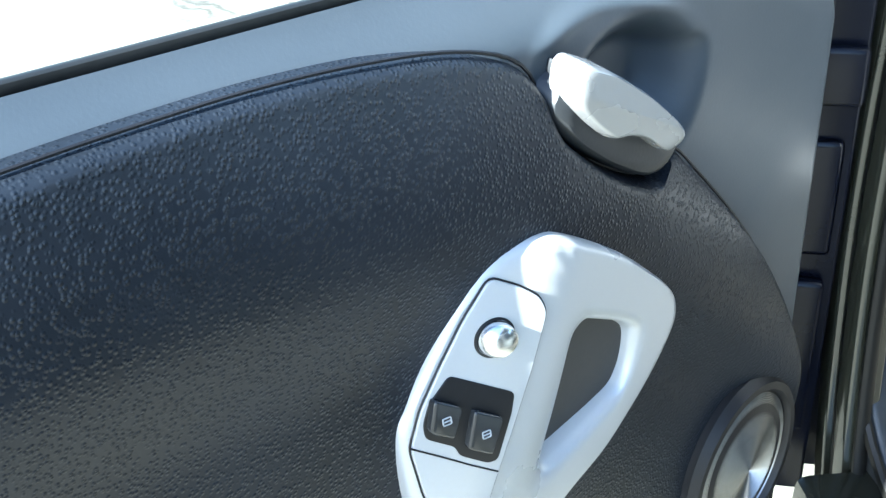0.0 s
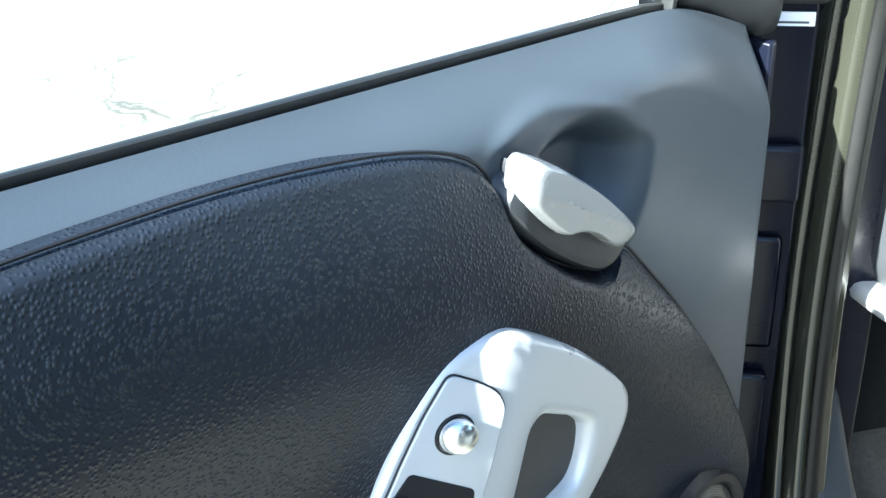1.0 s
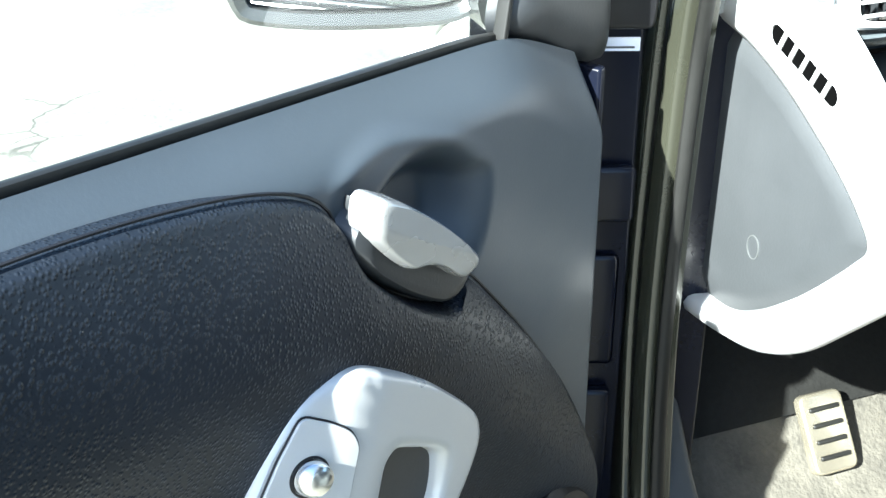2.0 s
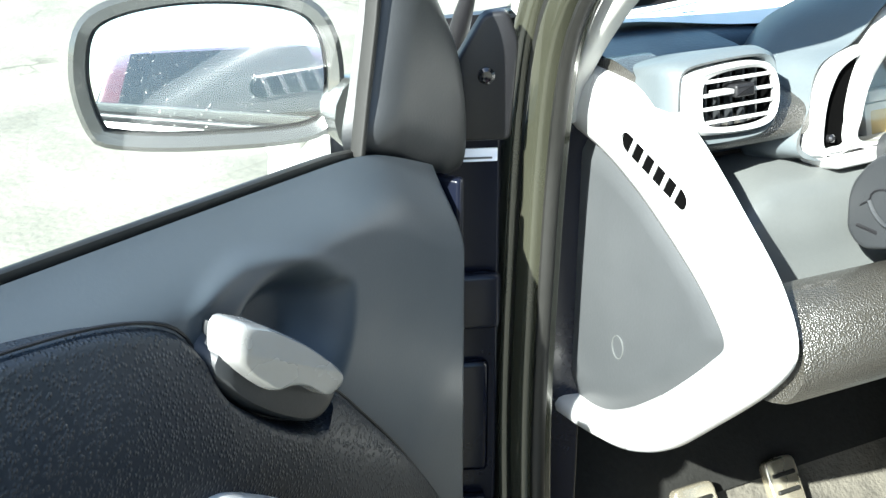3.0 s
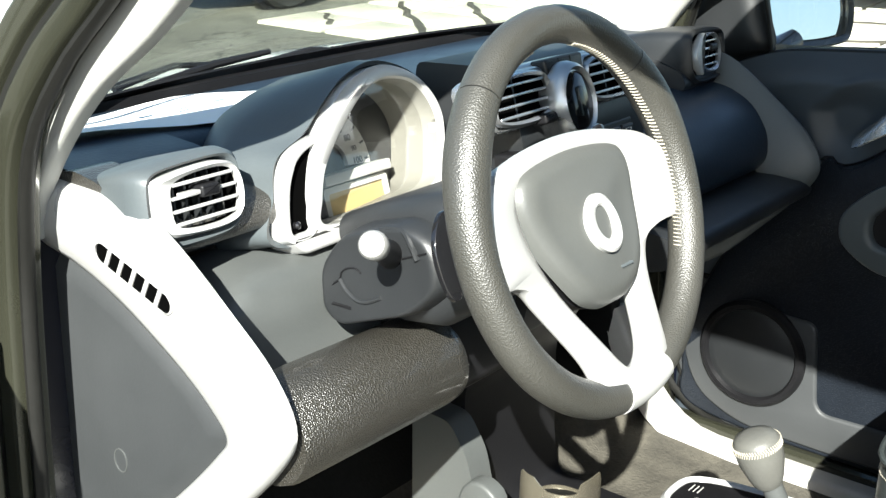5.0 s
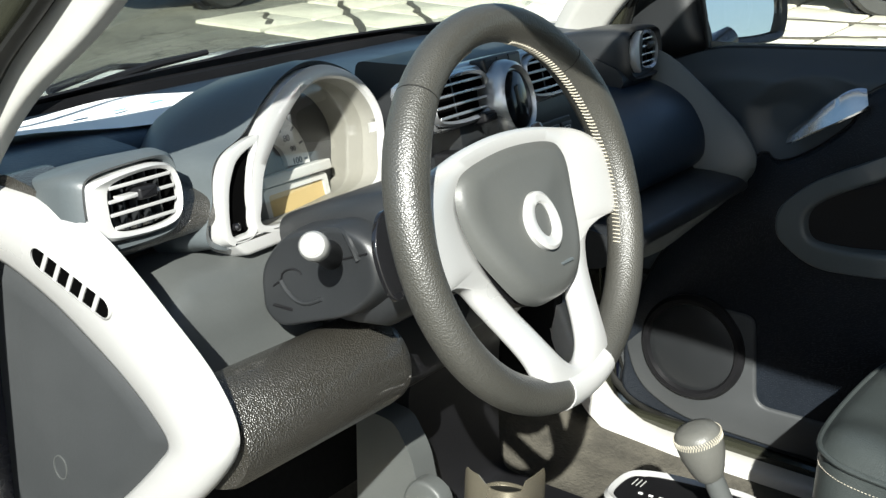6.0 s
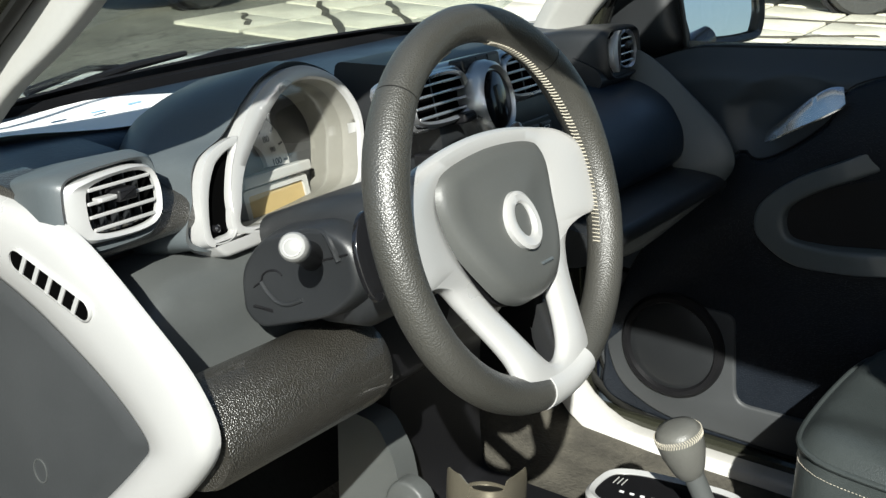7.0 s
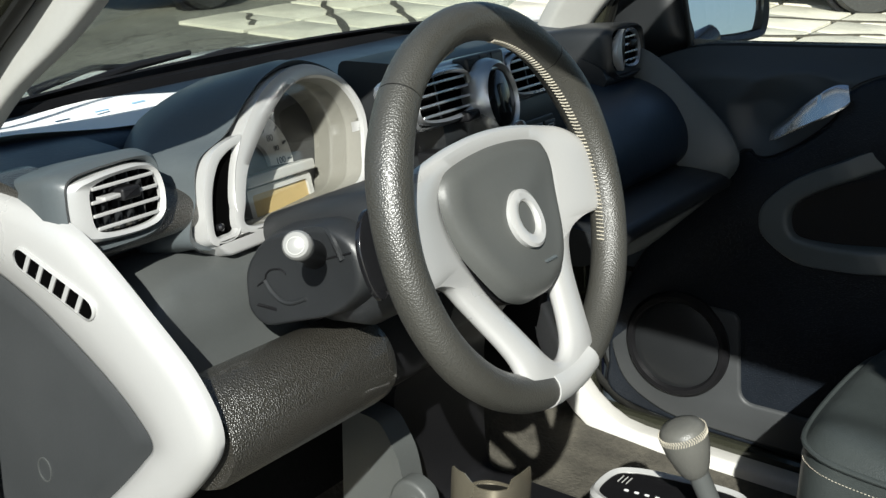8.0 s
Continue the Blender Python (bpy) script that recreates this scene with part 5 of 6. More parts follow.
for i, x in enumerate(np.linspace(-0.55, -0.160, 14)):
    k = i / 13
    rows.append([V(x, (0.500 - 0.050 * smooth(0.1, 0.62, k) + 0.075 * smooth(0.62, 1.0, k)) * (1 - j) + (0.546 + 0.020 * math.sin(math.pi * k) - 0.018 * smooth(0.6, 1, k)) * j, 0.9635 + 0.003 * math.sin(9 * k + 2 * j) + 0.002 * (1 - k)) for j in np.linspace(0, 1, 6)])
bm = skin(rows, close=False)
bmesh.ops.solidify(bm, geom=list(bm.faces), thickness=0.0006)
part("sheet", bm, PAPER, paper)
for k in range(3):
    x = -0.40 + 0.055 * k
    part("print_bar", box((x, 0.505 + 0.003 * k, 0.9672), (x + 0.018, 0.5085 + 0.003 * k, 0.9680), 0.0), INK, paper)

# ---- steering ----
WC, WT = V(-0.305, 0.0, 0.95), radians(19.4)
WN = V(0, -math.cos(WT), math.sin(WT))
wm = on_plane(WC, WN)


def steering_wheel():
    w = thing("steering_wheel", "three-spoke leather steering wheel with silver spokes and stitching", "steering wheel", WC + WN * -0.03)
    R, r = 0.168, 0.0172
    def rim_section(a):
        # thicker grips beside the upper thumb rests
        k = 1 + 0.10 * math.exp(-((abs(((a + math.pi) % (2 * math.pi)) - math.pi) - radians(62)) / 0.30) ** 2)
        return r * k
    def rim_ring(a, grow=1.0):
        rr = rim_section(a) * grow
        return [wm((R + rr * math.cos(t)) * math.sin(a), (R + rr * math.cos(t)) * math.cos(a), rr * 1.05 * math.sin(t)) for t in np.linspace(0, 2 * math.pi, 20, endpoint=False)]
    s0 = radians(44)
    def arc(a0, a1, n, grow=1.0):
        return skin([rim_ring(a, grow) for a in np.linspace(a0, a1, n)])
    part("rim_top", arc(-s0, s0, 36), LEATHER, w, "smooth leather upper rim", 60)
    part("rim_left", arc(-s0 - 0.008, -radians(167), 46, 1.012), LEATHER, w, "perforated leather rim", 60)
    part("rim_right", arc(s0 + 0.008, radians(158), 46, 1.012), LEATHER, w, "perforated leather rim", 60)
    part("rim_core", skin([rim_ring(a, 0.955) for a in np.linspace(0, 2 * math.pi, 97)], cap_a=False, cap_b=False), BLACK, w)
    # silver bottom piece of the rim
    def bottom(a, k):
        rr = r * 1.03
        return [wm((R + rr * math.cos(t)) * math.sin(a), (R + rr * math.cos(t)) * math.cos(a), rr * 1.08 * math.sin(t)) for t in np.linspace(0, 2 * math.pi, 20, endpoint=False)]
    part("rim_bottom", skin([bottom(a, 0) for a in np.linspace(radians(163), radians(188), 14)]), SILVER, w, "satin silver lower rim piece", 60)
    for sgn in (-1, 1):
        part("rim_end", skin([rim_ring(sgn * (a + (radians(9) if sgn < 0 else 0)), 1.012 * k) for a, k in ((radians(158), 1.0), (radians(161), 0.99), (radians(163), 0.965))]), LEATHER, w)
    # stitching along the inner side
    bm = bmesh.new()
    for a in np.linspace(radians(12), radians(116), 70):
        rr = rim_section(a) * 1.03
        for sgn in (1, -1):
            p = wm((R - rr * 0.985) * math.sin(sgn * a), (R - rr * 0.985) * math.cos(a), -0.0035)
            q = wm((R - rr * 0.985) * math.sin(sgn * (a + 0.013)), (R - rr * 0.985) * math.cos(a + 0.013), 0.0045)
            tube([p, (p + q) / 2 + (WC - p).normalized() * 0.0010, q], 0.00072, 5, bm)
    tagged(part("stitching", bm, THREAD, w, "cream stitching"), kind="stuff")
    # spokes: silver side arms and two lower legs that rise to the rim
    def ws(u, v, q=0.0):
        return wm(u, v, q - 0.022 + 0.022 * smooth(0.05, 0.15, -v) + 0.012 * smooth(0.10, 0.16, abs(u)))

    half_o = [(0, 0.071), (0.05, 0.068), (0.095, 0.060), (0.125, 0.052), (0.150, 0.034), (0.158, 0.016), (0.158, -0.026), (0.152, -0.038), (0.130, -0.039), (0.106, -0.046), (0.092, -0.066), (0.078, -0.094), (0.066, -0.124), (0.057, -0.158), (0.03, -0.178), (0, -0.181)]
    half_i = [(0, 0.050), (0.04, 0.048), (0.066, 0.044), (0.078, 0.036), (0.084, 0.022), (0.084, 0.008), (0.080, -0.008), (0.074, -0.024), (0.066, -0.042), (0.058, -0.058), (0.048, -0.078), (0.038, -0.098), (0.028, -0.118), (0.018, -0.134), (0.009, -0.143), (0, -0.146)]
    both = lambda h: curve(h + [(-u, v) for u, v in h[-2:0:-1]], 6)
    part("spoke_frame", hoop(both(half_o), both(half_i), ws, [(0.16, -0.003), (0.04, 0.001), (0, 0.005), (0.05, 0.0105), (0.18, 0.0138), (0.80, 0.0138), (0.94, 0.011), (1, 0.005), (0.96, 0.001), (0.84, -0.003), (0.5, -0.004), (0.16, -0.003)]), SILVER, w, "satin silver spokes in one piece", 50)
    # airbag pad: rounded triangle, domed
    pad = spline([(-0.088, 0.040), (-0.066, 0.053), (0.0, 0.059), (0.066, 0.053), (0.088, 0.040), (0.090, 0.010), (0.074, -0.034), (0.050, -0.070), (0.024, -0.085), (0.0, -0.088), (-0.024, -0.085), (-0.050, -0.070), (-0.074, -0.034), (-0.090, 0.010)], 96, True)
    hgt = lambda u, v, s: -0.016 + 0.012 * smooth(-0.01, 0.07, -v) + 0.018 * math.sqrt(max(0, 1 - (1 - min(1, s / 0.25)) ** 2)) + 0.007 * smooth(0.2, 1, s)
    bag = part("airbag_pad", dome(pad, wm, hgt, 22), AIRBAG, w, "grey airbag cover", 60)
    part("pad_shell", slab_of(inset(pad, 0.001), wm, -0.045, -0.012), BLACK, w)
    # plain ring badge
    part("badge", hoop(oval(0.0255, 0.0275, 48, 0, -0.013), oval(0.0120, 0.0155, 48, 0.002, -0.013), lambda a, b, q: wm(a, b, q + 0.012 * smooth(-0.01, 0.07, -b)), [(0, 0.0), (0.05, 0.0105), (0.3, 0.0126), (0.8, 0.0122), (1, 0.010), (1, 0.0)]), SILVER, bag, "plain silver ring badge")
    for i in range(5):
        part("print_bar", slab_of(rect(0.0012, 0.0024, 0.0003, 0.010 + 0.0040 * i, -0.056, 2), lambda a, b, q: wm(a, b, q + 0.012 * smooth(-0.01, 0.07, -b)), 0.0, 0.0058), POD, bag)
    # hub and shaft into the column
    part("hub", lathe([(0.060, -0.050), (0.064, -0.040), (0.062, -0.028), (0.05, -0.022)], wm, 40), BLACK, w)
    # shift paddles behind the spokes
    for s in (-1, 1):
        pts = [(s * 0.130, 0.034), (s * 0.150, 0.036), (s * 0.166, 0.010), (s * 0.163, -0.026), (s * 0.148, -0.036), (s * 0.118, 0.0)]
        if s > 0:
            pts = [(0.095, 0.040), (0.098, 0.056), (0.107, 0.066), (0.117, 0.066), (0.124, 0.056), (0.150, 0.036), (0.158, 0.006), (0.152, -0.026), (0.120, 0.0)]
        part("shift_paddle", slab_of(spline(pts, 40, True), wm, -0.046, -0.041, 0.0018), PIANO, w, "dark shift paddle")


steering_wheel()


def column():
    c = thing("steering_column", "charcoal steering column shroud with stalk and lock", "steering column", (-0.305, 0.12, 0.86))
    def ring(dx0, dx1, up, dn, w, cx=0.0):
        o = round_poly([(dx0 + cx, dn), (dx1 + cx, dn), (dx1 + cx, up), (dx0 + cx, up)], [0.030, 0.030, 0.024, 0.024], 7)
        return [wm(u, v, w) for u, v in o]
    rings = [ring(-0.055, 0.055, 0.040, -0.055, -0.260), ring(-0.070, 0.070, 0.046, -0.075, -0.20), ring(-0.085, 0.085, 0.048, -0.080, -0.14), ring(-0.080, 0.080, 0.046, -0.066, -0.09), ring(-0.066, 0.066, 0.042, -0.055, -0.055), ring(-0.060, 0.060, 0.036, -0.05, -0.046)]
    part("shroud", skin(rings), CHARCOAL, c, "charcoal plastic shroud", 50)
    # bulge on the driver's left with the stalk boot
    b0, b_up = V(-0.378, 0.155, 0.880), V(0, math.sin(WT), math.cos(WT))
    mb = lambda u, v, q=0.0: b0 + WN * u + b_up * v + V(-q, 0, 0)
    lump = round_poly([(-0.097, -0.028), (-0.086, 0.016), (-0.044, 0.047), (0.050, 0.048), (0.080, 0.020), (0.076, -0.024), (0.030, -0.047), (-0.074, -0.050), (-0.088, -0.043)], [0.012, 0.02, 0.03, 0.025, 0.02, 0.02, 0.03, 0.012, 0.012], 8)
    b = part("stalk_housing", dome(lump, mb, lambda u, v, s: -0.03 + 0.062 * math.sqrt(max(0, 1 - (1 - min(1, s / 0.17)) ** 2)), 24), CHARCOAL, c, "bulged stalk housing", 60)
    # stalk towards the driver's left with a pale end cap
    a, e = V(-0.400, 0.149, 0.897), V(-0.474, 0.107, 0.936)
    st = part("stalk", tube([a, a.lerp(e, 0.4), a.lerp(e, 0.75), e], [0.014, 0.0115, 0.0118, 0.0125], 24), BLACK, c, "black light stalk")
    mk = on_plane(e, (e - a).normalized())
    part("stalk_cap", lathe([(0.0128, -0.010), (0.0132, -0.002), (0.0126, 0.004), (0.0108, 0.0072), (0.006, 0.0088), (0.001, 0.0090)], mk, 32), CAP, st, "pale round stalk cap")
    part("cap_mark", hoop(oval(0.0078, 0.0078, 24, 0, -0.001), oval(0.0070, 0.0070, 24, 0, -0.001), mk, [(0, 0.0078), (0, 0.0090), (1, 0.0092), (1, 0.0078)]), DIAL, st)
    # small slot at the lower corner
    part("lock_slot", slab_of(round_poly([(-0.075, -0.0235), (-0.049, -0.0320), (-0.047, -0.0275), (-0.071, -0.0200)], 0.002, 4), mb, 0.015, 0.0322, 0.001), BLACK, c)
    # seam between the two halves, the lip below the stalk and the ridge beside it
    for name, pts, r, mat in (("seam", ((-0.083, -0.0150), (-0.0654, -0.0044), (-0.0529, 0.0003), (-0.0492, 0.006), (-0.0407, 0.0093), (-0.029, 0.0084), (-0.024, 0.003)), 0.0009, BLACK), ("seam", ((0.0249, 0.0111), (0.0493, 0.0122), (0.062, 0.0130)), 0.0009, BLACK),
                             ("lip", ((-0.0529, 0.0003), (-0.0487, -0.0107), (-0.0386, -0.0215), (-0.0251, -0.025), (-0.0068, -0.0224)), 0.0022, CHARCOAL), ("ridge", ((0.012, 0.040), (0.026, 0.0395), (0.0395, 0.0350), (0.0466, 0.0234), (0.050, 0.008)), 0.0032, CHARCOAL)):
        part(name, tube([mb(u, v, 0.0326 - 0.35 * max(0.0, abs(u) - 0.062) - 0.25 * max(0.0, v - 0.022)) for u, v in spline(pts, 18)], r, 8), mat, b)
    # wiper stalk on the other side
    mr = on_plane(wm(0.075, 0.0, -0.12), V(1, 0, 0))
    part("wiper_stalk", tube([mr(0, 0, 0), mr(0, 0.004, 0.05), mr(0, 0.008, 0.085)], [0.012, 0.010, 0.011], 16), BLACK, c, "black wiper stalk")


column()


# ---- floor and console ----
def floor():
    rows = []
    for y, z in ((0.51, 0.337), (0.46, 0.288), (0.40, 0.255), (0.20, 0.245), (-0.2, 0.245), (-0.6, 0.25), (-1.02, 0.25)):
        rows.append([V(x, y, z + 0.006 * noise.noise(V(x * 6, y * 6, 0)) + 0.012 * smooth(0.50, 0.60, abs(x))) for x in np.linspace(-0.62, 0.62, 41)])
    bm = skin(rows, close=False)
    bmesh.ops.solidify(bm, geom=list(bm.faces), thickness=0.012)
    # upper toe board is painted black for the shade it lies in
    toe = [[V(x, y, z) for x in np.linspace(-0.62, 0.62, 21)] for y, z in ((0.62, 0.57), (0.60, 0.50), (0.56, 0.42), (0.50, 0.328))]
    sheet(toe, TOE_SHADE, "toe_board", "toe board carpet blackened for shade", 0.010)
    solo("car_floor", bm, CARPET, "worn grey-brown carpet on the cabin floor", "carpet", "structure", sharp=60)
    for s in (-1, 1):
        path = spline([(s * 0.596, 0.46, 0.46), (s * 0.592, 0.385, 0.330), (s * 0.590, 0.30, 0.268), (s * 0.590, 0.18, 0.258), (s * 0.590, -0.3, 0.258), (s * 0.59, -0.95, 0.258)], 40)
        # pale on the passenger side, dark grey on the driver's
        part("sill_trim", sweep(path, round_poly([(-0.030, -0.03), (0.034, -0.03), (0.030, 0.016), (-0.022, 0.010)], 0.010, 4), up=(0, 0, 1)), SILL if s > 0 else DARK_AND_SHADE_GREY, car, "pale sill trim" if s > 0 else "dark grey sill trim")
        part("sill_seal", sweep([Vector(p) + V(s * 0.037, 0.0, 0.020) for p in path], oval(0.006, 0.008, 8), up=(0, 0, 1)), RUBBER, car, "black rubber sill seal")
        # kick panel in front of the door opening
        part("kick_panel", box((s * 0.575 - 0.012, 0.45, 0.26), (s * 0.575 + 0.012, 0.62, 0.58), 0.010), BLACK, car)


floor()

console = thing("centre_console", "grey centre console with shifter gate and metal cup holder", "centre console", (0.03, 0.1, 0.26))
prof = [(0.34, 0.26), (0.34, 0.72), (0.215, 0.72), (0.295, 0.60), (0.290, 0.46), (0.280, 0.395), (0.075, 0.395), (0.060, 0.455), (-0.10, 0.46), (-0.16, 0.43), (-0.60, 0.42), (-0.60, 0.26)]
part("console_body", along_x(round_poly(prof, 0.02, 4), -0.085, 0.125, 4), BLACK, console, "dark console body")
# outline kept low: the shade over the panel's top is put into its shape
sd = [(0.340, 0.27), (0.345, 0.575), (0.285, 0.572), (0.256, 0.53), (0.235, 0.45), (0.20, 0.27)]
part("side_panel", along_x(round_poly(sd, 0.014, 4), -0.128, -0.088, 3), GREY, console, "grey console side panel")
mh = on_plane((-0.130, 0.225, 0.475), (-1, 0, 0))
part("hinge_plate", slab_of(spline([(-0.030, -0.09), (-0.034, 0.0), (-0.018, 0.034), (0.010, 0.036), (0.028, 0.010), (0.030, -0.09)], 40, True), mh, -0.01, 0.014, 0.005), GREY, console)
for dv in (0.014, -0.008):
    part("screw", lathe([(0.0065, 0.012), (0.0065, 0.017), (0.004, 0.019), (0.001, 0.018)], lambda a, b, q, dv=dv: mh(a + dv * 0.5, b + dv, q), 16), BRIGHT, console)
cup = thing("cup_holder", "champagne metal cup holder on the console front", "cup holder", (0.0, 0.14, 0.395))
def cup_wall(c, rx, ry, name, z0, h, notch):
    """open tub of bent sheet metal, its rim cut lower over part of the way round"""
    rings = []
    for q, ins in ((0, 0.004), (0.3, 0.0), (1, 0.0), (1, 0.002), (0.3, 0.002), (0.05, 0.006)):
        ring = []
        for a in np.linspace(0, 2 * math.pi, 48, endpoint=False):
            d = abs((a - notch + math.pi) % (2 * math.pi) - math.pi)
            top = h - 0.014 * (1 - smooth(0.48, 0.66, d)) - (h - 0.012) * smooth(1.25, 1.75, d)
            ca, sa = math.cos(a), math.sin(a)
            ring.append(V(c[0] + (rx - ins) * math.copysign(abs(ca) ** 0.75, ca), c[1] + (ry - ins) * math.copysign(abs(sa) ** 0.75, sa), z0 + q * top))
        rings.append(ring)
    part(name, skin(rings), CHAMPAGNE, cup, "champagne metal tub with a cut rim")
    part("cup_mat", lathe([(rx * 0.9, 0.0), (rx * 0.9, 0.006), (0.001, 0.007)], on_plane((c[0], c[1], z0 + 0.004), (0, 0, 1), up=(0, 1, 0)), 32), RUBBER, cup)


cup_wall((0.040, 0.222), 0.052, 0.050, "cup_wall", 0.388, 0.074, math.radians(212))


def shifter():
    sh = thing("gear_shifter", "grey leather gear knob on a metal stem over a marked gate", "gear shifter", (0.03, -0.07, 0.46))
    stem = [(0.052, -0.110, 0.450), (0.040, -0.087, 0.51), (0.030, -0.066, 0.558)]
    part("stem", tube(stem, [0.0145, 0.0125, 0.0128], 20), GREY, sh, "grey metal stem")
    m = on_plane((0.026, -0.056, 0.582), V(-0.17, 0.30, 0.93), up=(0, 1, 0))
    kb = part("knob", lathe([(0.0135, -0.040), (0.0165, -0.037), (0.0210, -0.026), (0.0268, -0.006), (0.0287, 0.012), (0.0280, 0.021), (0.0235, 0.028), (0.013, 0.0315), (0.001, 0.032)], m, 36), KNOB, sh, "grey leather knob", 60)
    bm = bmesh.new()
    for a in np.linspace(0, 2 * math.pi, 56, endpoint=False):
        for q, d in ((0.0152, 0.05), (0.0195, -0.05)):
            p = m(0.0288 * math.cos(a), 0.0288 * math.sin(a), q - 0.002)
            e = m(0.0286 * math.cos(a + d), 0.0286 * math.sin(a + d), q + 0.002)
            tube([p, e], 0.0007, 5, bm)
    tagged(part("knob_stitching", bm, THREAD, kb, "cream stitching"), kind="stuff")
    g = on_plane((0.075, 0.005, 0.462), V(0, 0.05, 1), up=(0, 1, 0))
    gate_o = spline([(-0.055, -0.11), (-0.060, 0.0), (-0.042, 0.062), (0.0, 0.075), (0.042, 0.062), (0.060, 0.0), (0.055, -0.11)], 64, True)
    part("gate_rim", hoop(gate_o, inset(gate_o, 0.012), g, [(0, -0.01), (0, 0.008), (0.4, 0.013), (1, 0.010), (1, 0.0)]), SILVER, sh, "silver gate rim")
    gp = part("gate_plate", slab_of(inset(gate_o, 0.011), g, -0.01, 0.009), PIANO, sh, "gloss black gate plate")
    for i in range(5):
        part("gate_mark", slab_of(rect(0.004, 0.006, 0.0008, -0.008 + 0.001 * i, 0.030 - 0.014 * i, 2), g, 0.009, 0.0098), ICON, gp)
    for i in range(3):
        part("gate_line", slab_of(rect(0.018, 0.0012, 0.0003, 0.016, 0.05 - 0.006 * i, 2), g, 0.009, 0.0096), DIAL, gp)


shifter()


def pedal(x, w, h, label, z0=0.30):
    p = thing("pedal", label, "pedal", (x, 0.50, 0.26), "floor pedals")
    m = on_plane((x, 0.455, z0 + 0.08), V(0, -0.80, 0.60))
    pl = part("pedal_plate", slab_of(rect(w, h, 0.012), m, -0.008, 0.006, 0.004), CHAMPAGNE, p, "brushed metal plate")
    for i in range(4):
        part("pedal_stud", slab_of(rect(w * 0.7, 0.006, 0.0025, 0, -h * 0.3 + h * 0.2 * i), m, 0.005, 0.010, 0.002), RUBBER, pl)
    part("pedal_arm", tube([(x, 0.475, z0 + 0.06), (x, 0.49, 0.30), (x, 0.48, 0.262)], [0.012, 0.012, 0.016], 10), BLACK, p)


pedal(-0.345, 0.062, 0.10, "champagne metal brake pedal on the floor", 0.245)
pedal(-0.205, 0.050, 0.11, "champagne metal accelerator pedal on the floor", 0.238)


def seat(x, label):
    s = thing("bucket_seat", label, "car seat", (x, -0.45, 0.25), "front seats")
    m = lambda u, v, q=0.0: V(x + u, -0.42 + v, 0.40 + q)
    # cushion: bolstered pad, higher at the sides and front
    o = spline([(-0.205, -0.24), (-0.212, 0.00), (-0.210, 0.17), (-0.185, 0.258), (-0.11, 0.288), (0.11, 0.288), (0.185, 0.258), (0.210, 0.17), (0.212, 0.00), (0.205, -0.24)], 96, True)
    def hgt(u, v, t):
        e = math.sqrt(max(0, 1 - (1 - min(1, t / 0.18)) ** 2))
        side = 0.012 * smooth(0.08, 0.16, abs(u))
        return 0.138 + 0.020 * e + side * e - 0.012 * (1 - smooth(-0.10, 0.20, v)) * e
    part("cushion", dome(o, m, hgt, 24), LEATHER_S, s, "dark grey leather cushion", 60)
    part("cushion_side", slab_of(o, m, -0.10, 0.143, 0.008), LEATHER_S, s, "", 60)
    pip = [m(u, v, 0.139) for u, v in inset(o, -0.001)]
    part("piping", sweep(pip, oval(0.004, 0.004, 8), closed=True), LEATHER_S, s)
    bm = bmesh.new()
    for i in range(0, 96 * 8):
        a = i / 8
        k = int(a)
        p = o[k] * (1 - (a - k)) + o[(k + 1) % 96] * (a - k)
        q = np.array(inset(o, -0.0015))[k]
        if i % 2 == 0 and p[1] > 0.0:
            tube([m(*(p * 1.003), 0.118), m(*(p * 1.003 + (o[(k + 1) % 96] - o[k]) * 0.13), 0.118)], 0.0006, 4, bm)
    tagged(part("seat_stitching", bm, THREAD, s, "cream stitching"), kind="stuff")
    # backrest and headrest, leaning back
    rings = []
    for k, wd, dp in ((0.0, 0.20, 0.07), (0.12, 0.235, 0.09), (0.35, 0.24, 0.085), (0.60, 0.225, 0.075), (0.70, 0.16, 0.06), (0.84, 0.13, 0.055), (0.93, 0.12, 0.045), (0.96, 0.07, 0.02)):
        c = V(x, -0.66 - 0.22 * k, 0.50 + 0.80 * k)
        rings.append([c + V(wd * math.copysign(abs(math.cos(a)) ** 0.6, math.cos(a)), dp * math.copysign(abs(math.sin(a)) ** 0.7, math.sin(a)), 0) for a in np.linspace(0, 2 * math.pi, 36, endpoint=False)])
    part("backrest", skin(rings), LEATHER_S, s, "dark grey leather backrest with head restraint", 60)
    part("seat_base", box((x - 0.20, -0.66, 0.235), (x + 0.20, -0.22, 0.33), 0.02), BLACK, s)


seat(0.365, "dark grey leather passenger seat, partly sunlit")
seat(-0.335, "dark grey leather driver seat")

# wipers parked at the foot of the windscreen
def wiper(p, q):
    w = thing("windscreen_wiper", "black windscreen wiper resting on the glass", "wiper", p, "wipers")
    p, q = V(*p), V(*q)
    part("wiper_arm", tube([p, p.lerp(q, 0.35) + V(0, -0.004, 0.012), p.lerp(q, 0.62)], [0.006, 0.004, 0.004], 8), BLACK, w)
    part("wiper_blade", tube([p.lerp(q, 0.15) + V(0, -0.012, -0.004), p.lerp(q, 0.6) + V(0, -0.006, 0.002), q], [0.004, 0.006, 0.004], 8), BLACK, w)


wiper((-0.290, 0.695, 0.955), (-0.030, 0.690, 0.968))
wiper((-0.035, 0.715, 0.945), (0.255, 0.700, 0.945))

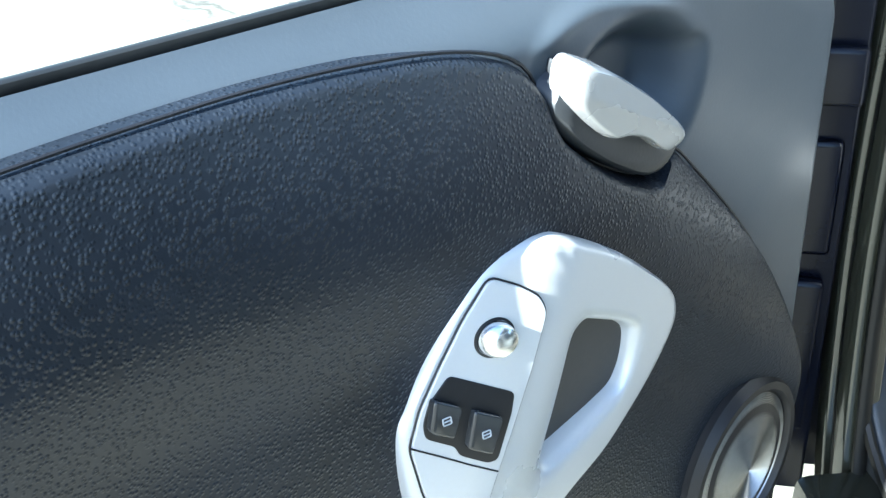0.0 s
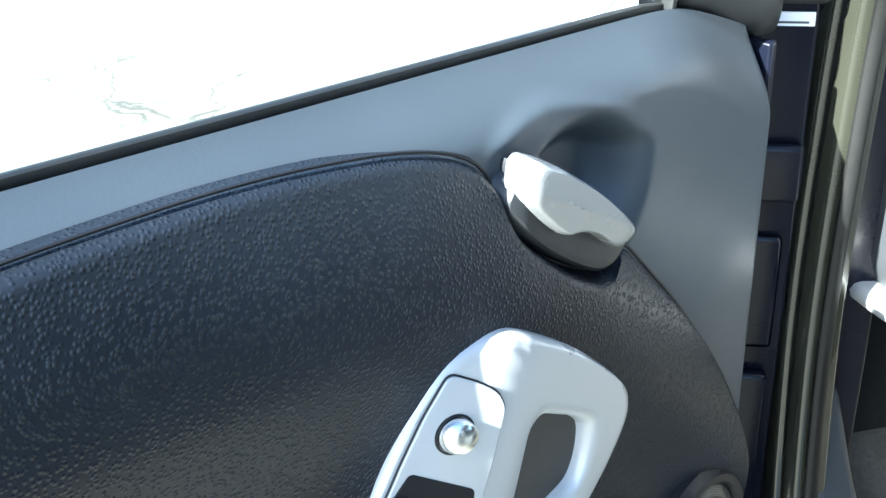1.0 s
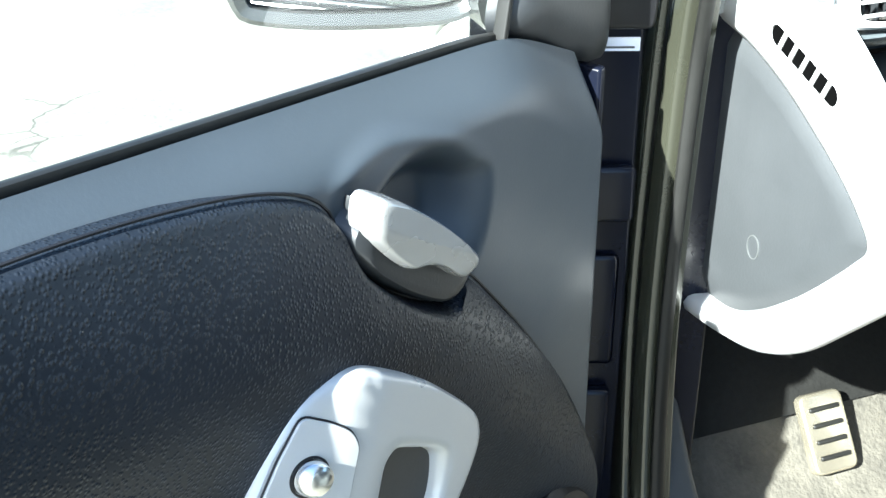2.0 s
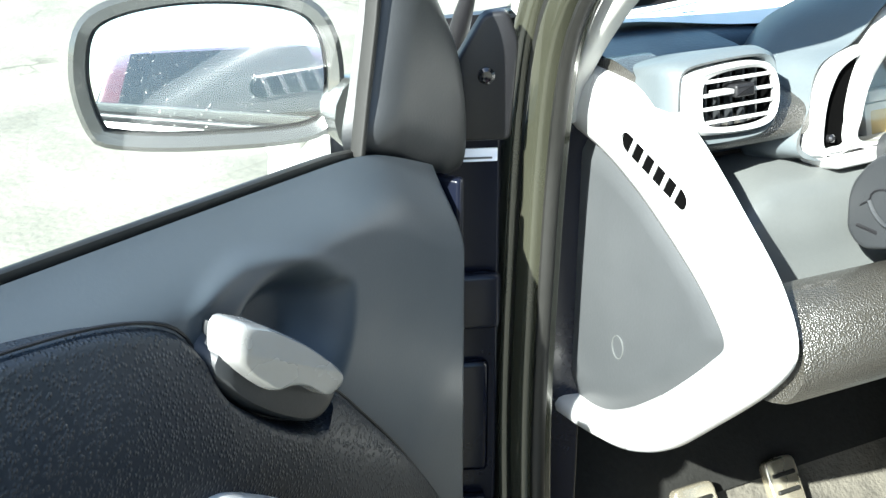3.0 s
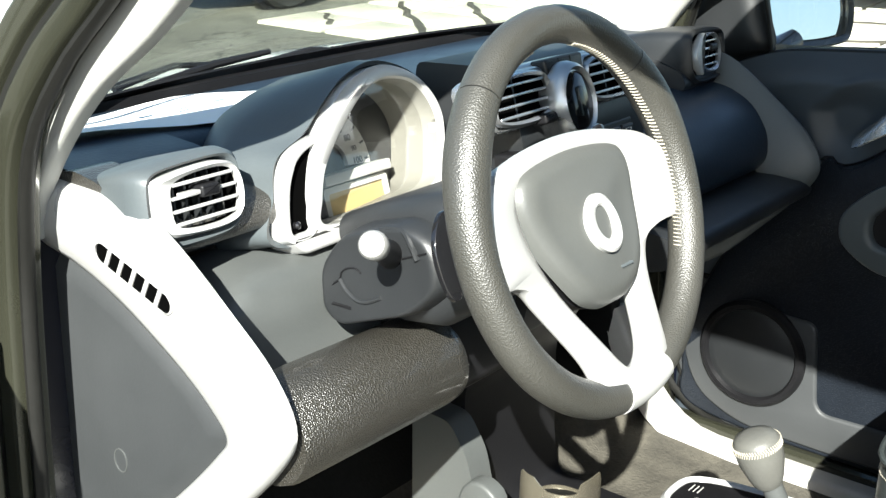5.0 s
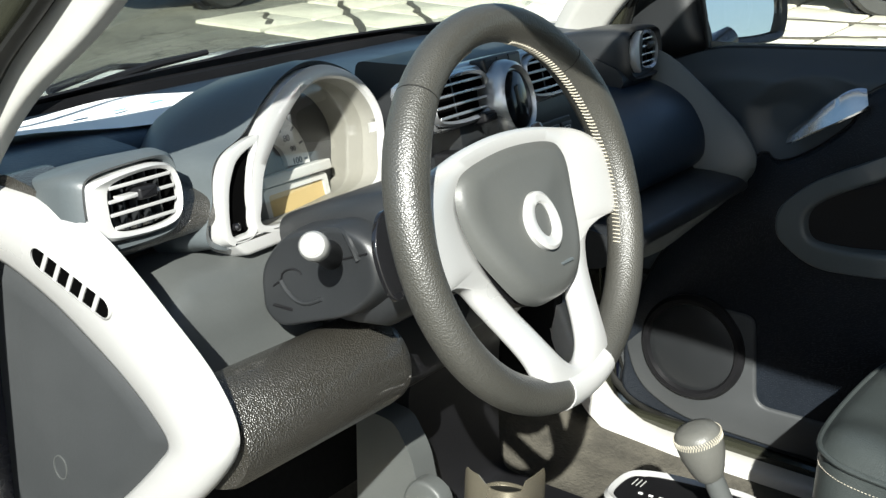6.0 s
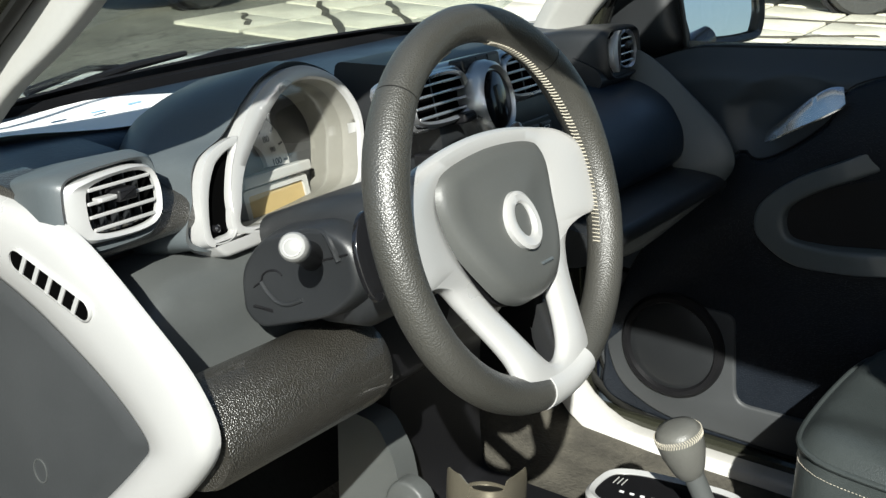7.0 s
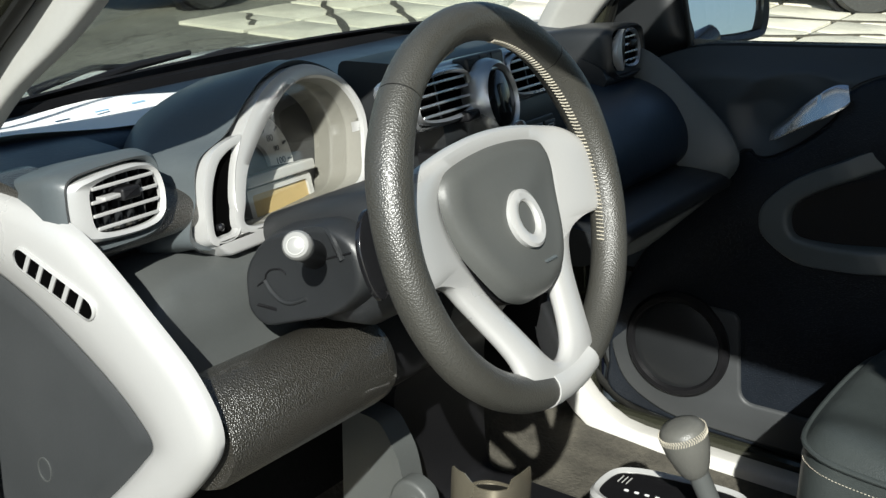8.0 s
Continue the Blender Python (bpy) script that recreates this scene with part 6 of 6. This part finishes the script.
# ---- parked cars in the yard ----
def parked_car(label, mat, at, turn):
    c = thing("parked_car", label, "car", (0, 0, 0), "parked cars")
    L, W = 4.3, 1.75
    # body: stations from nose to tail, half-width and the heights of the shoulder
    stations = [(2.15, 0.62, 0.30, 0.66), (2.08, 0.76, 0.24, 0.74), (1.7, 0.84, 0.20, 0.86), (1.0, 0.875, 0.20, 0.95), (0.0, 0.875, 0.20, 0.97), (-1.0, 0.875, 0.20, 1.0), (-1.7, 0.85, 0.20, 1.02), (-2.08, 0.78, 0.26, 0.98), (-2.15, 0.66, 0.32, 0.90)]
    rings = []
    for y, w, lo, hi in stations:
        sec = round_poly([(-w, lo), (w, lo), (w + 0.01, (lo + hi) / 2), (w - 0.06, hi), (-w + 0.06, hi), (-w - 0.01, (lo + hi) / 2)], 0.07, 4)
        rings.append([V(u, y, z) for u, z in sec])
    body = part("body", skin(rings), mat, c, "", 40)
    cab = [(1.05, 0.78, 0.93, 0.94), (0.55, 0.70, 1.30, 0.94), (0.25, 0.66, 1.43, 0.94), (-0.6, 0.65, 1.46, 0.96), (-1.3, 0.64, 1.40, 0.98), (-1.85, 0.70, 1.05, 0.98)]
    rings = []
    for y, w, hi, lo in cab:
        sec = round_poly([(-0.80, lo - 0.04), (0.80, lo - 0.04), (w, max(hi, lo) - 0.01), (0.45, max(hi, lo) + 0.02), (-0.45, max(hi, lo) + 0.02), (-w, max(hi, lo) - 0.01)], 0.05, 4)
        rings.append([V(u, y, z) for u, z in sec])
    part("roof", skin(rings), mat, c, "", 40)
    # side windows, screens
    for s in (-1, 1):
        for y0, y1 in ((0.70, -0.28), (-0.36, -1.25)):
            m = lambda u, v, q=0.0, s=s: V(s * (0.812 - 0.34 * (v - 0.98) + q), u, v)
            hi = lambda y: 1.34 if y < 0.4 else 1.34 - 0.55 * (y - 0.25)
            pane = round_poly([(y0, 1.0), (y1, 1.01), (y1, hi(y1)), (min(y0, 0.42), hi(min(y0, 0.42)))], 0.03, 4)
            part("side_window", slab_of(pane, m, -0.02, 0.004), DARK_GLASS, c)
    for y0, z0, y1, z1 in ((1.02, 0.97, 0.40, 1.385), (-1.83, 1.08, -1.42, 1.37)):
        p, q = V(0, y0, z0), V(0, y1, z1)
        nn = (q - p).cross(V(1, 0, 0)).normalized() * (0.045 if y0 > 0 else -0.045)
        part("screen", skin([[p + V(-0.64, 0, 0) + nn * k, p + V(0.64, 0, 0) + nn * k, q + V(0.54, 0, 0) + nn * k, q + V(-0.54, 0, 0) + nn * k] for k in (0.2, 1.0)]), DARK_GLASS, c)
    for s in (-1, 1):
        part("headlight", box((s * 0.68 - 0.11, 2.02, 0.60), (s * 0.68 + 0.11, 2.13, 0.72), 0.03), ICON, c)
        part("tail_light", box((s * 0.72 - 0.08, -2.13, 0.74), (s * 0.72 + 0.08, -2.03, 0.92), 0.03), RED_PAINT, c)
        for y in (1.32, -1.30):
            m = on_plane((s * 0.86, y, 0.33), (s, 0, 0))
            part("wheel_arch", lathe([(0.37, -0.03), (0.37, 0.02), (0.34, 0.022), (0.33, -0.02)], m, 40), BLACK, c)
            road_wheel((s * 0.855, y, 0.32), c, r=0.32, w=0.20, spokes=12, side=s)
    part("bumper", box((-0.70, 2.08, 0.30), (0.70, 2.19, 0.44), 0.03), BLACK, c)
    part("number_plate", box((-0.26, -2.18, 0.62), (0.26, -2.15, 0.73), 0.004), ICON, c)
    c.matrix_world = Matrix.Translation(at) @ Matrix.Rotation(radians(turn), 4, "Z")
    return c


parked_car("dark car parked across the yard", CAR_BLACK, (9.39, 1.5, 0), 37.6)
parked_car("silver-white car parked ahead", BODY_PAINT, (6.2, 6.55, 0), -90)
parked_car("burgundy car parked behind the open door", RED_PAINT, (-2.75, -6.5, 0), -16)


# ---- concrete slabs beyond the passenger side ----
def paving():
    pv = thing("pavement", "pale concrete paving slabs with open joints", "paving", (7, 3, 0), kind="structure")
    w = 0.575
    me = finish(slab_of(rect(w - 0.035, w - 0.035, 0.01, 0, 0, 2), lambda u, v, q: V(u, v, q), -0.02, 0.018, 0.006, 2), "slab", SLAB)
    for i in range(14):
        for j in range(14):
            ob = new("slab", me)
            ob.parent = pv
            x, y = 4.69 + w * i, -2.29 + w * j
            ob.matrix_basis = Matrix.Rotation(radians(3), 4, "Z") @ Matrix.Translation((x - 7, y - 3, 0.003 * math.sin(3 * i + 5 * j)))
    # thin cast shadows and cracks painted as dark strips across the slabs
    for a, b, wd in (((5.60, 5.20), (4.50, 4.05), 0.06), ((5.95, 4.85), (5.25, 4.12), 0.05), ((4.83, 5.20), (4.50, 4.85), 0.04), ((6.9, 2.9), (7.6, 1.4), 0.05), ((6.1, 2.4), (6.9, 1.6), 0.04)):
        rnd = random.Random(int(a[0] * 100))
        a, b = V(*a, 0), V(*b, 0)
        n = V(-(b - a).y, (b - a).x, 0).normalized()
        mid = [a.lerp(b, t) + n * rnd.uniform(-0.02, 0.02) for t in np.linspace(0, 1, 9)]
        wide = [wd / 2 * rnd.uniform(0.6, 1.2) for _ in mid]
        bm = skin([[p - n * h + V(0, 0, 0.012), p + n * h + V(0, 0, 0.012), p + n * h + V(0, 0, 0.026), p - n * h + V(0, 0, 0.026)] for p, h in zip(mid, wide)])
        part("shadow_strip", bm, SHADOW_STRIP, pv, "dark painted shadow and crack strip")


paving()
